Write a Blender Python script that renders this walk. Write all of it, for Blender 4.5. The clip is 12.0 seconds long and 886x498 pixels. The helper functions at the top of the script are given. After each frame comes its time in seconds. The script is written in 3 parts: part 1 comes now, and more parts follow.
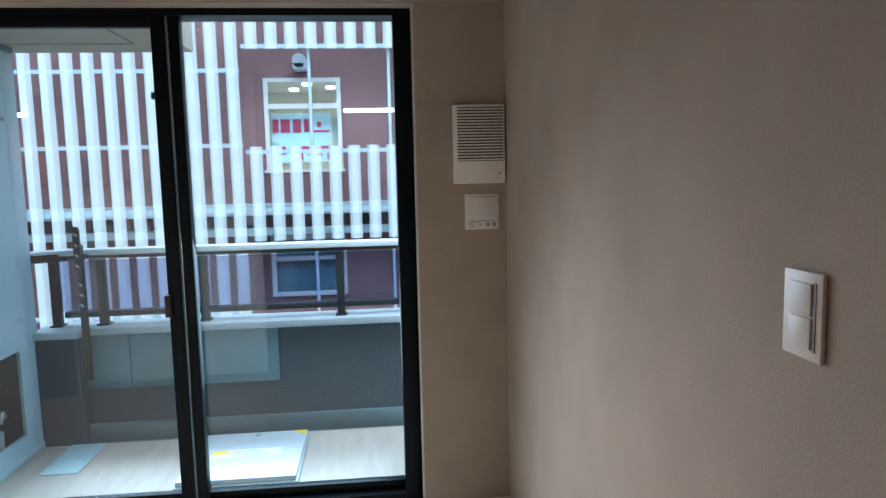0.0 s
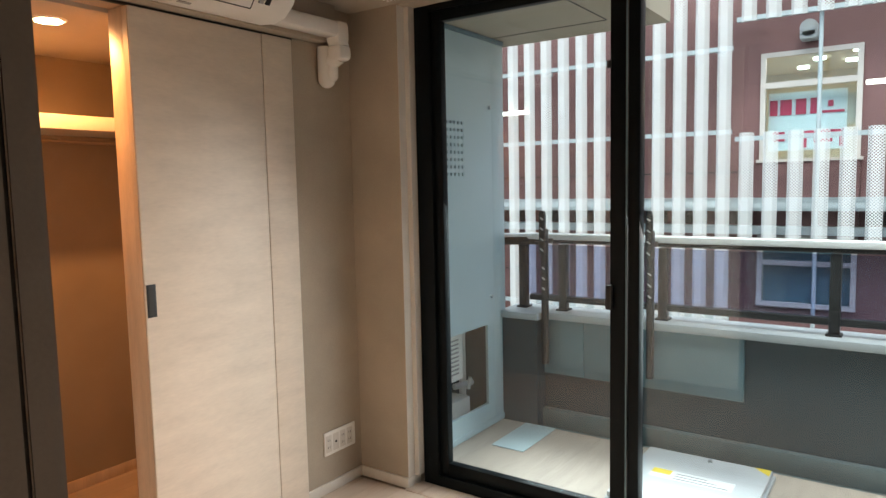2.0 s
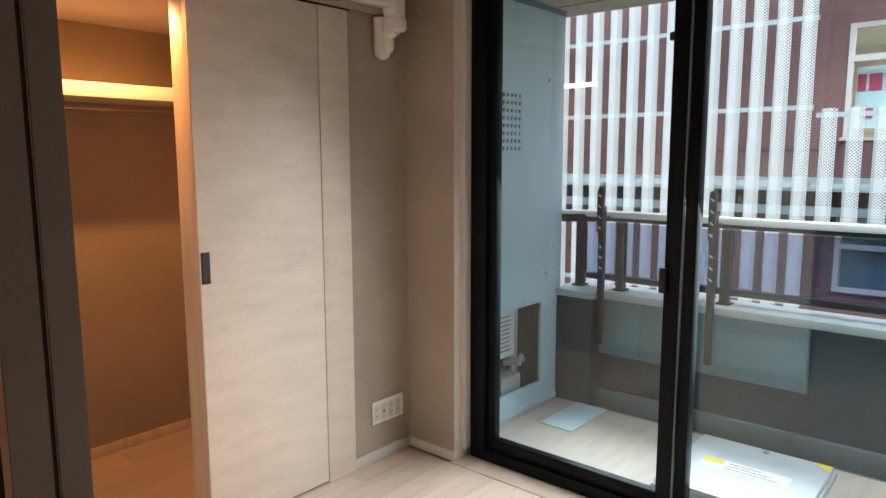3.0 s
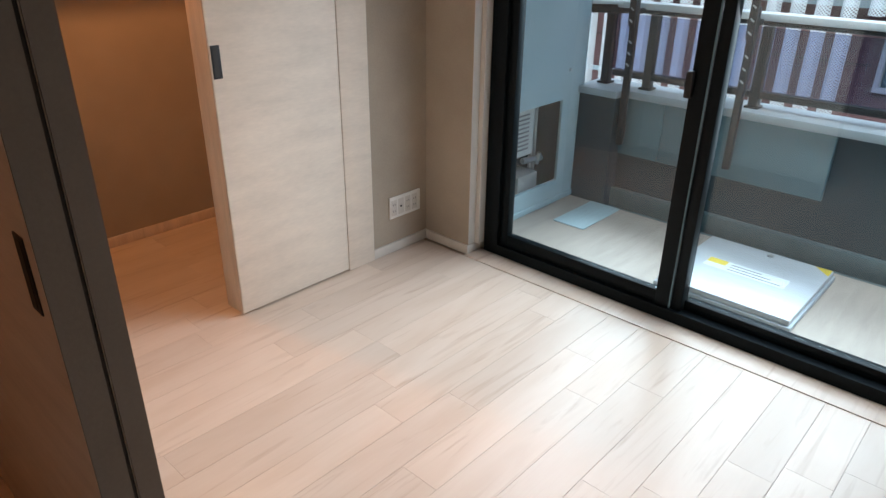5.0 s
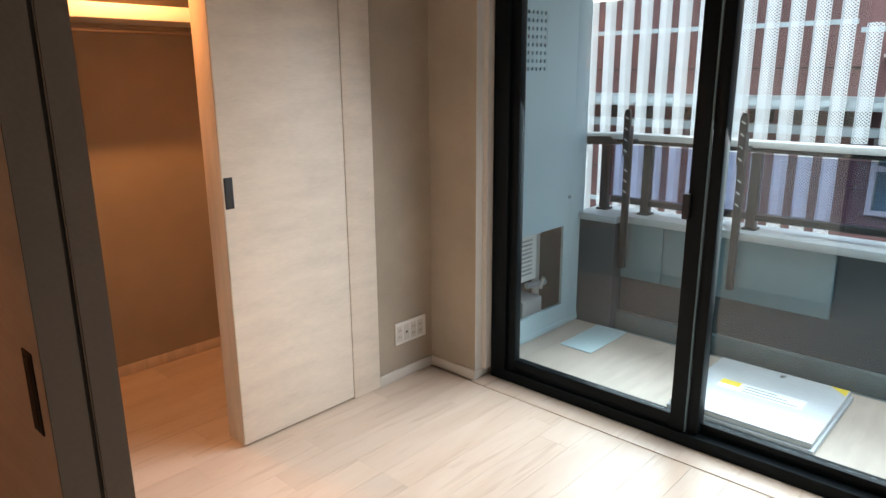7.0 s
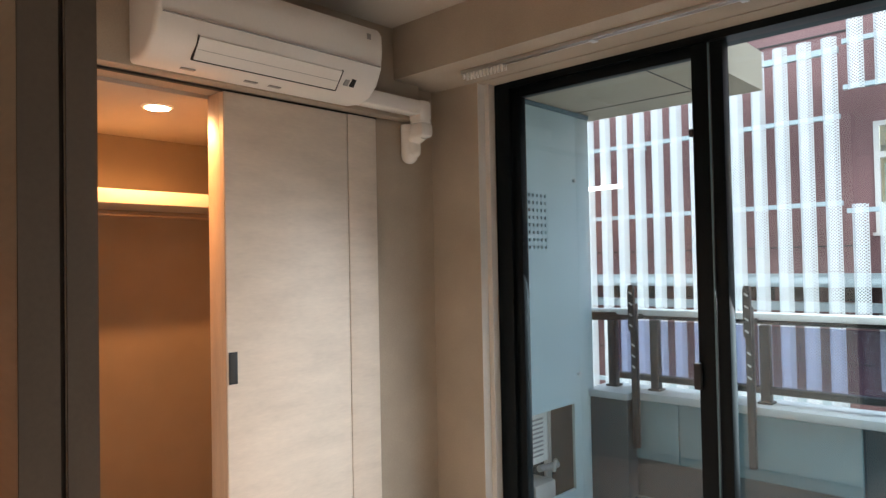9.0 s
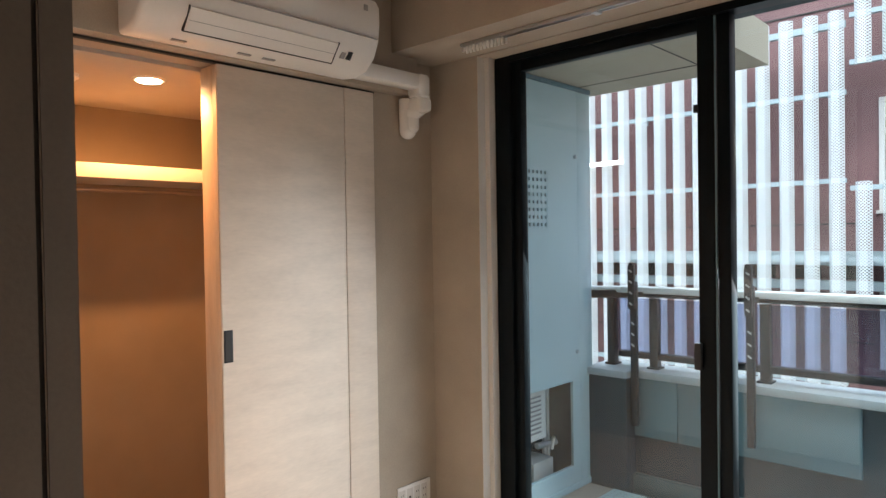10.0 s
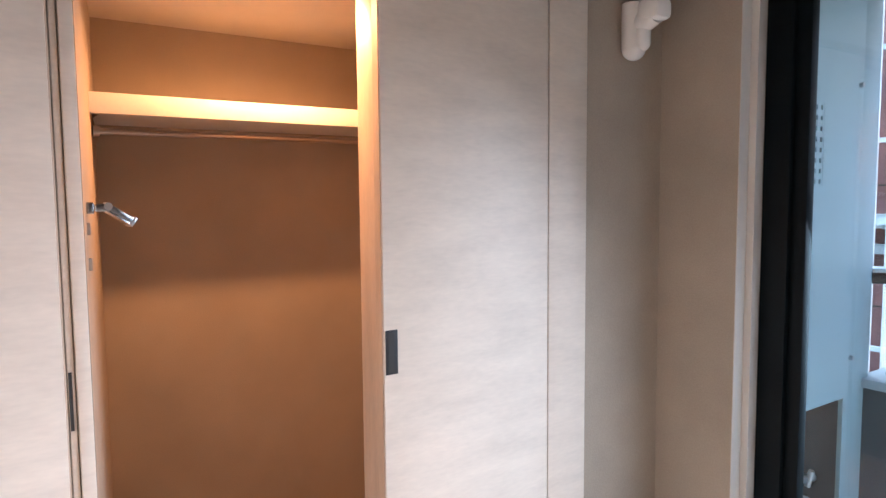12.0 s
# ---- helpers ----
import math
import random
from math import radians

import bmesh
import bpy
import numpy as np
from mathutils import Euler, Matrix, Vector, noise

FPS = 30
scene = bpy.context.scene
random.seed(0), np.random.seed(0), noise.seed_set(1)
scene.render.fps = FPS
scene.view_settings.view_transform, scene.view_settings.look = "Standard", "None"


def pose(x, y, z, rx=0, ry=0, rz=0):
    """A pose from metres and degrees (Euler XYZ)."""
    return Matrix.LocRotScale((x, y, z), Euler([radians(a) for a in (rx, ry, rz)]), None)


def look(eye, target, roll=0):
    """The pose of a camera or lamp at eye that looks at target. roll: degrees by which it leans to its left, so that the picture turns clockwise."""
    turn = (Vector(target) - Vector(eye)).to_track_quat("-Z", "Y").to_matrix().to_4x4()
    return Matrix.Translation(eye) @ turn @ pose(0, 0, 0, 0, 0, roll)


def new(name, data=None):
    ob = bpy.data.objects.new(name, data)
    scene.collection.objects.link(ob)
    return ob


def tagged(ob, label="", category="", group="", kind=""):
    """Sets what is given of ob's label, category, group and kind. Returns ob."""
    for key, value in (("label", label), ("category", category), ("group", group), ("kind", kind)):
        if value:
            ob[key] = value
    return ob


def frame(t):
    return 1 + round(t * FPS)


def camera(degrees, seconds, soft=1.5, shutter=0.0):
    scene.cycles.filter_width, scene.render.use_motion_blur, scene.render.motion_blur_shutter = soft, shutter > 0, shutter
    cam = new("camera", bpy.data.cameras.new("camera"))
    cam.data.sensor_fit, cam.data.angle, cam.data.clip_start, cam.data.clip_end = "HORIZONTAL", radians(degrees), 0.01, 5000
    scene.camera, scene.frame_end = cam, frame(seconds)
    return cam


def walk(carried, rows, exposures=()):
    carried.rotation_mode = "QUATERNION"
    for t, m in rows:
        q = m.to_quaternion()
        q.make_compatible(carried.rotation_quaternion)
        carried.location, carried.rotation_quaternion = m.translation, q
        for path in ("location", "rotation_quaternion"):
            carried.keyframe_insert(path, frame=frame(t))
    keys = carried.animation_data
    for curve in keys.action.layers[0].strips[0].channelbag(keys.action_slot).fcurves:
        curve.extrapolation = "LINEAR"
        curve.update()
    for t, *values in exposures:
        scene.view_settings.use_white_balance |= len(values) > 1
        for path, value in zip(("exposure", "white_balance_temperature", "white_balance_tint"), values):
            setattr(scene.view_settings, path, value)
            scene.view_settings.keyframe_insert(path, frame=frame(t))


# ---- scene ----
cam = camera(66.3, 12.0, soft=1.4)
PATH = [
    (0, (0.633, 0.341, 1.562), (0.828, 2.319, 1.339), -1.3),
    (0.5, (0.69, 0.434, 1.56), (0.494, 2.413, 1.346), -0.9),
    (1, (0.714, 0.524, 1.55), (0.12, 2.423, 1.343), -0.8),
    (1.5, (0.692, 0.7, 1.499), (-0.221, 2.468, 1.3), -1.1),
    (2, (0.699, 0.825, 1.461), (-0.438, 2.459, 1.275), -1.2),
    (2.5, (0.728, 0.872, 1.466), (-0.525, 2.419, 1.273), -1.1),
    (4.5, (0.753, 0.914, 1.519), (-0.506, 2.293, 0.803), 0.6),
    (5, (0.755, 0.924, 1.528), (-0.464, 2.254, 0.665), 0.7),
    (5.5, (0.76, 0.92, 1.529), (-0.451, 2.24, 0.641), 0.8),
    (6, (0.762, 0.929, 1.527), (-0.461, 2.254, 0.661), 0.5),
    (6.5, (0.764, 0.914, 1.521), (-0.494, 2.277, 0.773), 0.1),
    (7, (0.759, 0.906, 1.499), (-0.558, 2.325, 0.999), -0.4),
    (7.5, (0.729, 0.895, 1.483), (-0.613, 2.357, 1.241), -0.6),
    (9.5, (0.767, 0.909, 1.435), (-0.603, 2.365, 1.487), -1.2),
    (10, (0.736, 0.936, 1.451), (-0.632, 2.395, 1.422), -0.9),
    (10.5, (0.668, 1.001, 1.47), (-0.714, 2.441, 1.339), -0.8),
    (11, (0.428, 1.105, 1.47), (-0.998, 2.5, 1.337), -0.7),
    (11.5, (0.22, 1.195, 1.468), (-1.316, 2.468, 1.324), -0.8),
    (12, (-0.009, 1.331, 1.485), (-1.658, 2.451, 1.324), -0.5),
]
EXPOSURES = [(0.0, 1.32, 5250, 4), (0.5, 1.6, 6600, 8), (1.0, 1.42, 7150, 11), (2.5, 1.2, 6750, 10), (5.5, 1.0, 5900, 9), (7.5, 1.32, 6450, 9),
             (9.5, 1.38, 6250, 9), (10.5, 1.32, 6250, 9), (11.5, 1.42, 5550, 9), (12.0, 1.74, 5350, 12)]
walk(cam, [(t, look(eye, target, roll)) for t, eye, target, roll in PATH], EXPOSURES)

# ---- world and large lights ----
world = bpy.data.worlds.new("overcast_sky")
scene.world = world
world.use_nodes = True
wn = world.node_tree
sky = wn.nodes.new("ShaderNodeTexSky")
sky.sky_type, sky.sun_disc = "NISHITA", False
sky.sun_elevation, sky.sun_rotation = radians(55), radians(150)
sky.air_density, sky.dust_density = 1.0, 4.0
wn.links.new(sky.outputs[0], wn.nodes["Background"].inputs[0])
wn.nodes["Background"].inputs[1].default_value = 0.15


def lamp(name, kind, m, power, colour, size=0.1, size_y=None, spread=None, cone=None):
    d = bpy.data.lights.new(name, kind)
    d.energy, d.color = power, colour
    if kind == "AREA":
        d.size = size
        if size_y:
            d.shape, d.size_y = "RECTANGLE", size_y
        if spread:
            d.spread = radians(spread)
    elif kind == "SUN":
        d.angle = radians(size)
    else:
        d.shadow_soft_size = size
        if cone:
            d.spot_size, d.spot_blend = radians(cone), 0.6
    ob = new(name, d)
    ob.matrix_world = m
    return ob


lamp("sun", "SUN", look((0, 0, 9), (0.35, 0.5, 7.2)), 3.9, (1.0, 0.98, 0.96), 75)
# sky light that comes in through the glazed opening
lamp("window_skylight", "AREA", look((-0.20, 3.56, 1.15), (-0.27, 2.56, 0.40)), 19, (0.97, 0.985, 1.0), 1.8, 1.9, spread=118)
lamp("closet_light", "SPOT", look((-1.94, 2.11, 2.07), (-1.94, 2.11, 0)), 22, (1.0, 0.40, 0.12), 0.02, cone=172)
lamp("kitchen_light", "SPOT", look((-1.0, 0.45, 2.47), (-1.0, 0.45, 0)), 10, (1.0, 0.26, 0.04), 0.05, cone=95)

# ---- materials ----
def material(name, colour, rough=0.6, metal=0.0, vary=0.06, scale=6.0, fine=90.0, bump=0.15, stretch=(1, 1, 1), dist=0.002, rand=0.0, spec=0.5):
    """Paint or solid surface: broad stains, fine grain, relief."""
    m = bpy.data.materials.new(name)
    m.use_nodes = True
    n, l = m.node_tree.nodes, m.node_tree.links
    b = n["Principled BSDF"]
    b.inputs["Roughness"].default_value, b.inputs["Metallic"].default_value = rough, metal
    b.inputs["Specular IOR Level"].default_value = spec
    co = n.new("ShaderNodeTexCoord")
    mp = n.new("ShaderNodeMapping")
    mp.inputs["Scale"].default_value = stretch
    l.new(co.outputs["Object"], mp.inputs[0])
    big, small = n.new("ShaderNodeTexNoise"), n.new("ShaderNodeTexNoise")
    big.inputs["Scale"].default_value, small.inputs["Scale"].default_value = scale, fine
    big.inputs["Detail"].default_value, small.inputs["Detail"].default_value = 4, 3
    l.new(mp.outputs[0], big.inputs[0]), l.new(mp.outputs[0], small.inputs[0])
    mix = n.new("ShaderNodeMath")
    mix.operation = "MULTIPLY_ADD"
    mix.inputs[1].default_value = 0.35
    l.new(small.outputs[0], mix.inputs[0])
    half = n.new("ShaderNodeMath")
    half.operation = "MULTIPLY"
    half.inputs[1].default_value = 0.65
    l.new(big.outputs[0], half.inputs[0]), l.new(half.outputs[0], mix.inputs[2])
    ramp = n.new("ShaderNodeValToRGB")
    lo = [max(0, c * (1 - 2.2 * vary)) for c in colour]
    hi = [min(1, c * (1 + 2.2 * vary)) for c in colour]
    ramp.color_ramp.elements[0].position, ramp.color_ramp.elements[1].position = 0.3, 0.7
    ramp.color_ramp.elements[0].color, ramp.color_ramp.elements[1].color = (*lo, 1), (*hi, 1)
    l.new(mix.outputs[0], ramp.inputs[0])
    out = ramp.outputs[0]
    if rand:
        info, hsv, mr = n.new("ShaderNodeObjectInfo"), n.new("ShaderNodeHueSaturation"), n.new("ShaderNodeMapRange")
        mr.inputs[3].default_value, mr.inputs[4].default_value = 1 - rand, 1 + rand
        l.new(info.outputs["Random"], mr.inputs[0]), l.new(mr.outputs[0], hsv.inputs["Value"])
        l.new(out, hsv.inputs["Color"])
        out = hsv.outputs[0]
        add = n.new("ShaderNodeVectorMath")
        mul = n.new("ShaderNodeMath")
        mul.operation, mul.inputs[1].default_value = "MULTIPLY", 37.0
        l.new(info.outputs["Random"], mul.inputs[0]), l.new(co.outputs["Object"], add.inputs[0]), l.new(mul.outputs[0], add.inputs[1])
        l.new(add.outputs[0], mp.inputs[0])
    l.new(out, b.inputs["Base Color"])
    if bump:
        bn = n.new("ShaderNodeBump")
        bn.inputs["Strength"].default_value, bn.inputs["Distance"].default_value = bump, dist
        l.new(small.outputs[0], bn.inputs["Height"]), l.new(bn.outputs[0], b.inputs["Normal"])
    return m


def glow(name, colour, power):
    m = bpy.data.materials.new(name)
    m.use_nodes = True
    n, l = m.node_tree.nodes, m.node_tree.links
    e = n.new("ShaderNodeEmission")
    e.inputs[0].default_value, e.inputs[1].default_value = (*colour, 1), power
    l.new(e.outputs[0], n["Material Output"].inputs[0])
    return m


def glazing(name, tint, base=0.04):
    m = bpy.data.materials.new(name)
    m.use_nodes = True
    n, l = m.node_tree.nodes, m.node_tree.links
    t, g, f, x = n.new("ShaderNodeBsdfTransparent"), n.new("ShaderNodeBsdfGlossy"), n.new("ShaderNodeLayerWeight"), n.new("ShaderNodeMixShader")
    t.inputs[0].default_value = (*tint, 1)
    g.inputs["Roughness"].default_value = 0.01
    f.inputs[0].default_value = 0.5
    rim, gain = n.new("ShaderNodeMath"), n.new("ShaderNodeMath")
    rim.operation, rim.inputs[1].default_value = "POWER", 4.0
    gain.operation, gain.inputs[1].default_value, gain.inputs[2].default_value = "MULTIPLY_ADD", 0.35, base
    l.new(f.outputs["Facing"], rim.inputs[0]), l.new(rim.outputs[0], gain.inputs[0]), l.new(gain.outputs[0], x.inputs[0])
    l.new(t.outputs[0], x.inputs[1]), l.new(g.outputs[0], x.inputs[2])
    l.new(x.outputs[0], n["Material Output"].inputs[0])
    return m


def perforated(name, colour, pitch, radius):
    """Sheet metal with staggered round holes that let the view through."""
    m = bpy.data.materials.new(name)
    m.use_nodes = True
    n, l = m.node_tree.nodes, m.node_tree.links
    b = n["Principled BSDF"]
    b.inputs["Base Color"].default_value, b.inputs["Roughness"].default_value = (*colour, 1), 0.5
    co, sep = n.new("ShaderNodeTexCoord"), n.new("ShaderNodeSeparateXYZ")
    l.new(co.outputs["Object"], sep.inputs[0])

    def cell(axis, shift):
        d = n.new("ShaderNodeMath")
        d.operation, d.inputs[1].default_value, d.inputs[2].default_value = "MULTIPLY_ADD", 1 / pitch, shift
        l.new(sep.outputs[axis], d.inputs[0])
        fr = n.new("ShaderNodeMath")
        fr.operation = "FRACT"
        l.new(d.outputs[0], fr.inputs[0])
        su = n.new("ShaderNodeMath")
        su.operation, su.inputs[1].default_value = "SUBTRACT", 0.5
        l.new(fr.outputs[0], su.inputs[0])
        sq = n.new("ShaderNodeMath")
        sq.operation, sq.inputs[1].default_value = "POWER", 2
        l.new(su.outputs[0], sq.inputs[0])
        return sq.outputs[0]

    near = []
    for shift in (0.0, 0.5):
        s = n.new("ShaderNodeMath")
        l.new(cell(0, shift), s.inputs[0]), l.new(cell(2, shift), s.inputs[1])
        near.append(s.outputs[0])
    mn, lt = n.new("ShaderNodeMath"), n.new("ShaderNodeMath")
    mn.operation, lt.operation, lt.inputs[1].default_value = "MINIMUM", "LESS_THAN", radius * radius
    l.new(near[0], mn.inputs[0]), l.new(near[1], mn.inputs[1]), l.new(mn.outputs[0], lt.inputs[0])
    t, x = n.new("ShaderNodeBsdfTransparent"), n.new("ShaderNodeMixShader")
    l.new(lt.outputs[0], x.inputs[0]), l.new(b.outputs[0], x.inputs[1]), l.new(t.outputs[0], x.inputs[2])
    l.new(x.outputs[0], n["Material Output"].inputs[0])
    return m


WALLPAPER = material("wallpaper", (0.415, 0.35, 0.275), 0.85, vary=0.07, scale=3, fine=190, bump=0.55)
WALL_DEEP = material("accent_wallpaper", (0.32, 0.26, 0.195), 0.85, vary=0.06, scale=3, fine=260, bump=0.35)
CEILING = material("ceiling_paper", (0.50, 0.45, 0.39), 0.9, vary=0.04, scale=3, fine=200, bump=0.3)
TRIM = material("white_trim", (0.66, 0.62, 0.56), 0.5, vary=0.02, bump=0.05)
def plank_wood(name, pale, brown, streak):
    """Pale flooring: broad tone, long soft grain, rare brown streaks, one tone per board."""
    m = bpy.data.materials.new(name)
    m.use_nodes = True
    n, l = m.node_tree.nodes, m.node_tree.links
    b = n["Principled BSDF"]
    co, info = n.new("ShaderNodeTexCoord"), n.new("ShaderNodeObjectInfo")
    shift, add = n.new("ShaderNodeMath"), n.new("ShaderNodeVectorMath")
    shift.operation, shift.inputs[1].default_value = "MULTIPLY", 53.0
    l.new(info.outputs["Random"], shift.inputs[0])
    l.new(co.outputs["Object"], add.inputs[0]), l.new(shift.outputs[0], add.inputs[1])

    def grain(stretch, scale, detail, lo, hi, distort=0.0):
        mp, tx, mr = n.new("ShaderNodeMapping"), n.new("ShaderNodeTexNoise"), n.new("ShaderNodeMapRange")
        mp.inputs["Scale"].default_value = stretch
        tx.inputs["Scale"].default_value, tx.inputs["Detail"].default_value, tx.inputs["Distortion"].default_value = scale, detail, distort
        mr.inputs[1].default_value, mr.inputs[2].default_value = lo, hi
        l.new(add.outputs[0], mp.inputs[0]), l.new(mp.outputs[0], tx.inputs[0]), l.new(tx.outputs[0], mr.inputs[0])
        return mr.outputs[0], tx.outputs[0]

    broad, _ = grain((5, 1.1, 1), 1.6, 3, 0.36, 0.66, 0.6)
    vein, _ = grain((13, 0.9, 1), 2.4, 4, 0.57, 0.76, 0.8)
    fine, raw = grain((30, 1.2, 1), 5.0, 4, 0.3, 0.75)
    out = None
    for fac, colour, weight in ((broad, brown, 0.75), (vein, streak, 0.72), (fine, brown, 0.22)):
        w, mix = n.new("ShaderNodeMath"), n.new("ShaderNodeMix")
        w.operation, w.inputs[1].default_value = "MULTIPLY", weight
        mix.data_type = "RGBA"
        l.new(fac, w.inputs[0]), l.new(w.outputs[0], mix.inputs[0])
        if out is None:
            mix.inputs[6].default_value = (*pale, 1)
        else:
            l.new(out, mix.inputs[6])
        mix.inputs[7].default_value = (*colour, 1)
        out = mix.outputs[2]
    hsv, mr = n.new("ShaderNodeHueSaturation"), n.new("ShaderNodeMapRange")
    mr.inputs[3].default_value, mr.inputs[4].default_value = 0.93, 1.06
    l.new(info.outputs["Random"], mr.inputs[0]), l.new(mr.outputs[0], hsv.inputs["Value"]), l.new(out, hsv.inputs["Color"])
    l.new(hsv.outputs[0], b.inputs["Base Color"])
    rough, bn = n.new("ShaderNodeMapRange"), n.new("ShaderNodeBump")
    rough.inputs[3].default_value, rough.inputs[4].default_value = 0.26, 0.38
    l.new(raw, rough.inputs[0]), l.new(rough.outputs[0], b.inputs["Roughness"])
    bn.inputs["Strength"].default_value, bn.inputs["Distance"].default_value = 0.04, 0.0004
    l.new(raw, bn.inputs["Height"]), l.new(bn.outputs[0], b.inputs["Normal"])
    return m


PLANK = plank_wood("pale_oak_plank", (0.60, 0.495, 0.405), (0.53, 0.415, 0.32), (0.40, 0.285, 0.205))
SUBFLOOR = material("brown_joint", (0.38, 0.29, 0.22), 0.8)
DOOR = material("pale_grained_laminate", (0.72, 0.63, 0.53), 0.5, vary=0.045, scale=2.5, fine=16, bump=0.08, stretch=(1, 1.6, 7), dist=0.0006)
# partition leaf ends: their shade is mixed into this dark grey-brown
SHADED_EDGE = material("shaded_leaf_edge", (0.145, 0.113, 0.082), 0.6, vary=0.06, scale=4, fine=120, bump=0.15)
EDGE = material("oak_edge_band", (0.60, 0.475, 0.36), 0.5, vary=0.08, scale=4, fine=50, stretch=(6, 6, 0.6), bump=0.08)
BLACK = material("black_anodised_frame", (0.004, 0.0068, 0.0085), 0.38, 0.0, vary=0.1, bump=0.03, spec=0.11)
BLACK_SOFT = material("black_rubber", (0.014, 0.014, 0.015), 0.6, bump=0.05)
PLASTIC = material("white_plastic", (0.80, 0.77, 0.72), 0.38, vary=0.015, scale=2, bump=0.03)
PLASTIC_GREY = material("grey_plastic", (0.32, 0.31, 0.30), 0.4, vary=0.03, bump=0.03)
SLOT = material("dark_slot", (0.03, 0.028, 0.026), 0.7)
STEEL = material("bright_steel", (0.62, 0.62, 0.62), 0.3, 1.0, vary=0.04, bump=0.04)
ROD = material("bronze_steel", (0.34, 0.29, 0.25), 0.35, 0.8, vary=0.05, bump=0.04)
DUCT = material("glossy_white_cover", (0.78, 0.75, 0.70), 0.16, vary=0.015, scale=2, bump=0.02)
CAP = material("white_rail_cap", (0.74, 0.75, 0.76), 0.45, vary=0.03, bump=0.04)
CHROME = material("shaded_chrome", (0.42, 0.42, 0.43), 0.22, 1.0, vary=0.05, bump=0.03)
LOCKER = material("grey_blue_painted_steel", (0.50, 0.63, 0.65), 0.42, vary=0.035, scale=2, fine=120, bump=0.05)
LOCKER_DARK = material("grey_panel_board", (0.12, 0.205, 0.24), 0.5, vary=0.06, scale=2, bump=0.06)
CONCRETE = material("concrete", (0.42, 0.40, 0.37), 0.85, vary=0.09, scale=4, bump=0.3)
SOFFIT = material("painted_soffit", (0.48, 0.41, 0.31), 0.85, vary=0.05, scale=3, fine=150, bump=0.3)
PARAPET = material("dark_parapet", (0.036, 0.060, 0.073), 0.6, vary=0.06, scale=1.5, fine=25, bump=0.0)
COPING = material("aluminium_coping", (0.45, 0.48, 0.50), 0.45, 0.1, vary=0.04, bump=0.05)
GUTTER = material("gutter_coating", (0.10, 0.15, 0.16), 0.5, vary=0.12, scale=5, bump=0.1)
DECK = material("balcony_sheet", (0.47, 0.385, 0.315), 0.55, vary=0.07, scale=3, fine=14, stretch=(6, 1, 1), bump=0.06)
RAIL = material("dark_bronze_rail", (0.013, 0.015, 0.018), 0.42, 0.0, vary=0.08, bump=0.05)
HATCH = material("brushed_steel_lid", (0.60, 0.61, 0.62), 0.42, 0.15, vary=0.04, scale=5, fine=80, stretch=(1, 6, 1), bump=0.05)
YELLOW = material("yellow_label", (0.85, 0.62, 0.05), 0.5, vary=0.03)
PAPER = material("white_label", (0.82, 0.82, 0.80), 0.5, vary=0.02)
INK = material("dark_print", (0.10, 0.10, 0.10), 0.6)
MAROON = material("maroon_cladding", (0.175, 0.085, 0.085), 0.7, vary=0.10, scale=2, fine=40, bump=0.1)
SLAT = perforated("white_perforated_sheet", (0.73, 0.735, 0.74), 0.024, 0.25)
BRACE = material("pale_steel_brace", (0.40, 0.46, 0.49), 0.5, 0.1, vary=0.05)
SHOP_FRAME = material("pale_window_frame", (0.55, 0.50, 0.47), 0.5, vary=0.04)
SHOP_WALL = material("shop_interior", (0.66, 0.56, 0.46), 0.8, vary=0.05)
RED = material("red_banner", (0.72, 0.05, 0.11), 0.6, vary=0.03)
ASPHALT = material("asphalt", (0.05, 0.05, 0.052), 0.9, vary=0.2, scale=4, bump=0.4)
GLASS = glazing("clear_pane", (0.86, 0.955, 0.98), 0.05)
TINTED = glazing("tinted_balustrade", (0.60, 0.63, 0.76), 0.03)
LIGHT_WARM = glow("warm_diffuser", (1.0, 0.70, 0.40), 22)
LIGHT_SHOP = glow("shop_lamp", (1.0, 0.90, 0.75), 5)
# glow for bars that imitate a room lamp mirrored in the glass
REFLECTED_TUBE = glow("reflected_tube", (1.0, 0.90, 0.80), 2.5)


# ---- building helpers ----
def box(bm, x0, x1, y0, y1, z0, z1, bevel=0.0):
    sx, sy, sz = x1 - x0, y1 - y0, z1 - z0
    m = Matrix.LocRotScale(((x0 + x1) / 2, (y0 + y1) / 2, (z0 + z1) / 2), None, (sx, sy, sz))
    vs = bmesh.ops.create_cube(bm, size=1, matrix=m)["verts"]
    if bevel:
        es = list({e for v in vs for e in v.link_edges})
        bmesh.ops.bevel(bm, geom=es, offset=min(bevel, min(sx, sy, sz) * 0.45), segments=2, affect="EDGES", profile=0.5)
    return bm


def cyl(bm, p, q, r0, r1=None, seg=20):
    p, q = Vector(p), Vector(q)
    m = Matrix.Translation((p + q) / 2) @ (q - p).to_track_quat("Z", "Y").to_matrix().to_4x4()
    bmesh.ops.create_cone(bm, cap_ends=True, segments=seg, radius1=r0, radius2=r0 if r1 is None else r1, depth=(q - p).length, matrix=m)
    return bm


def ball(bm, c, r):
    bmesh.ops.create_uvsphere(bm, u_segments=20, v_segments=12, radius=r, matrix=Matrix.Translation(c))
    return bm


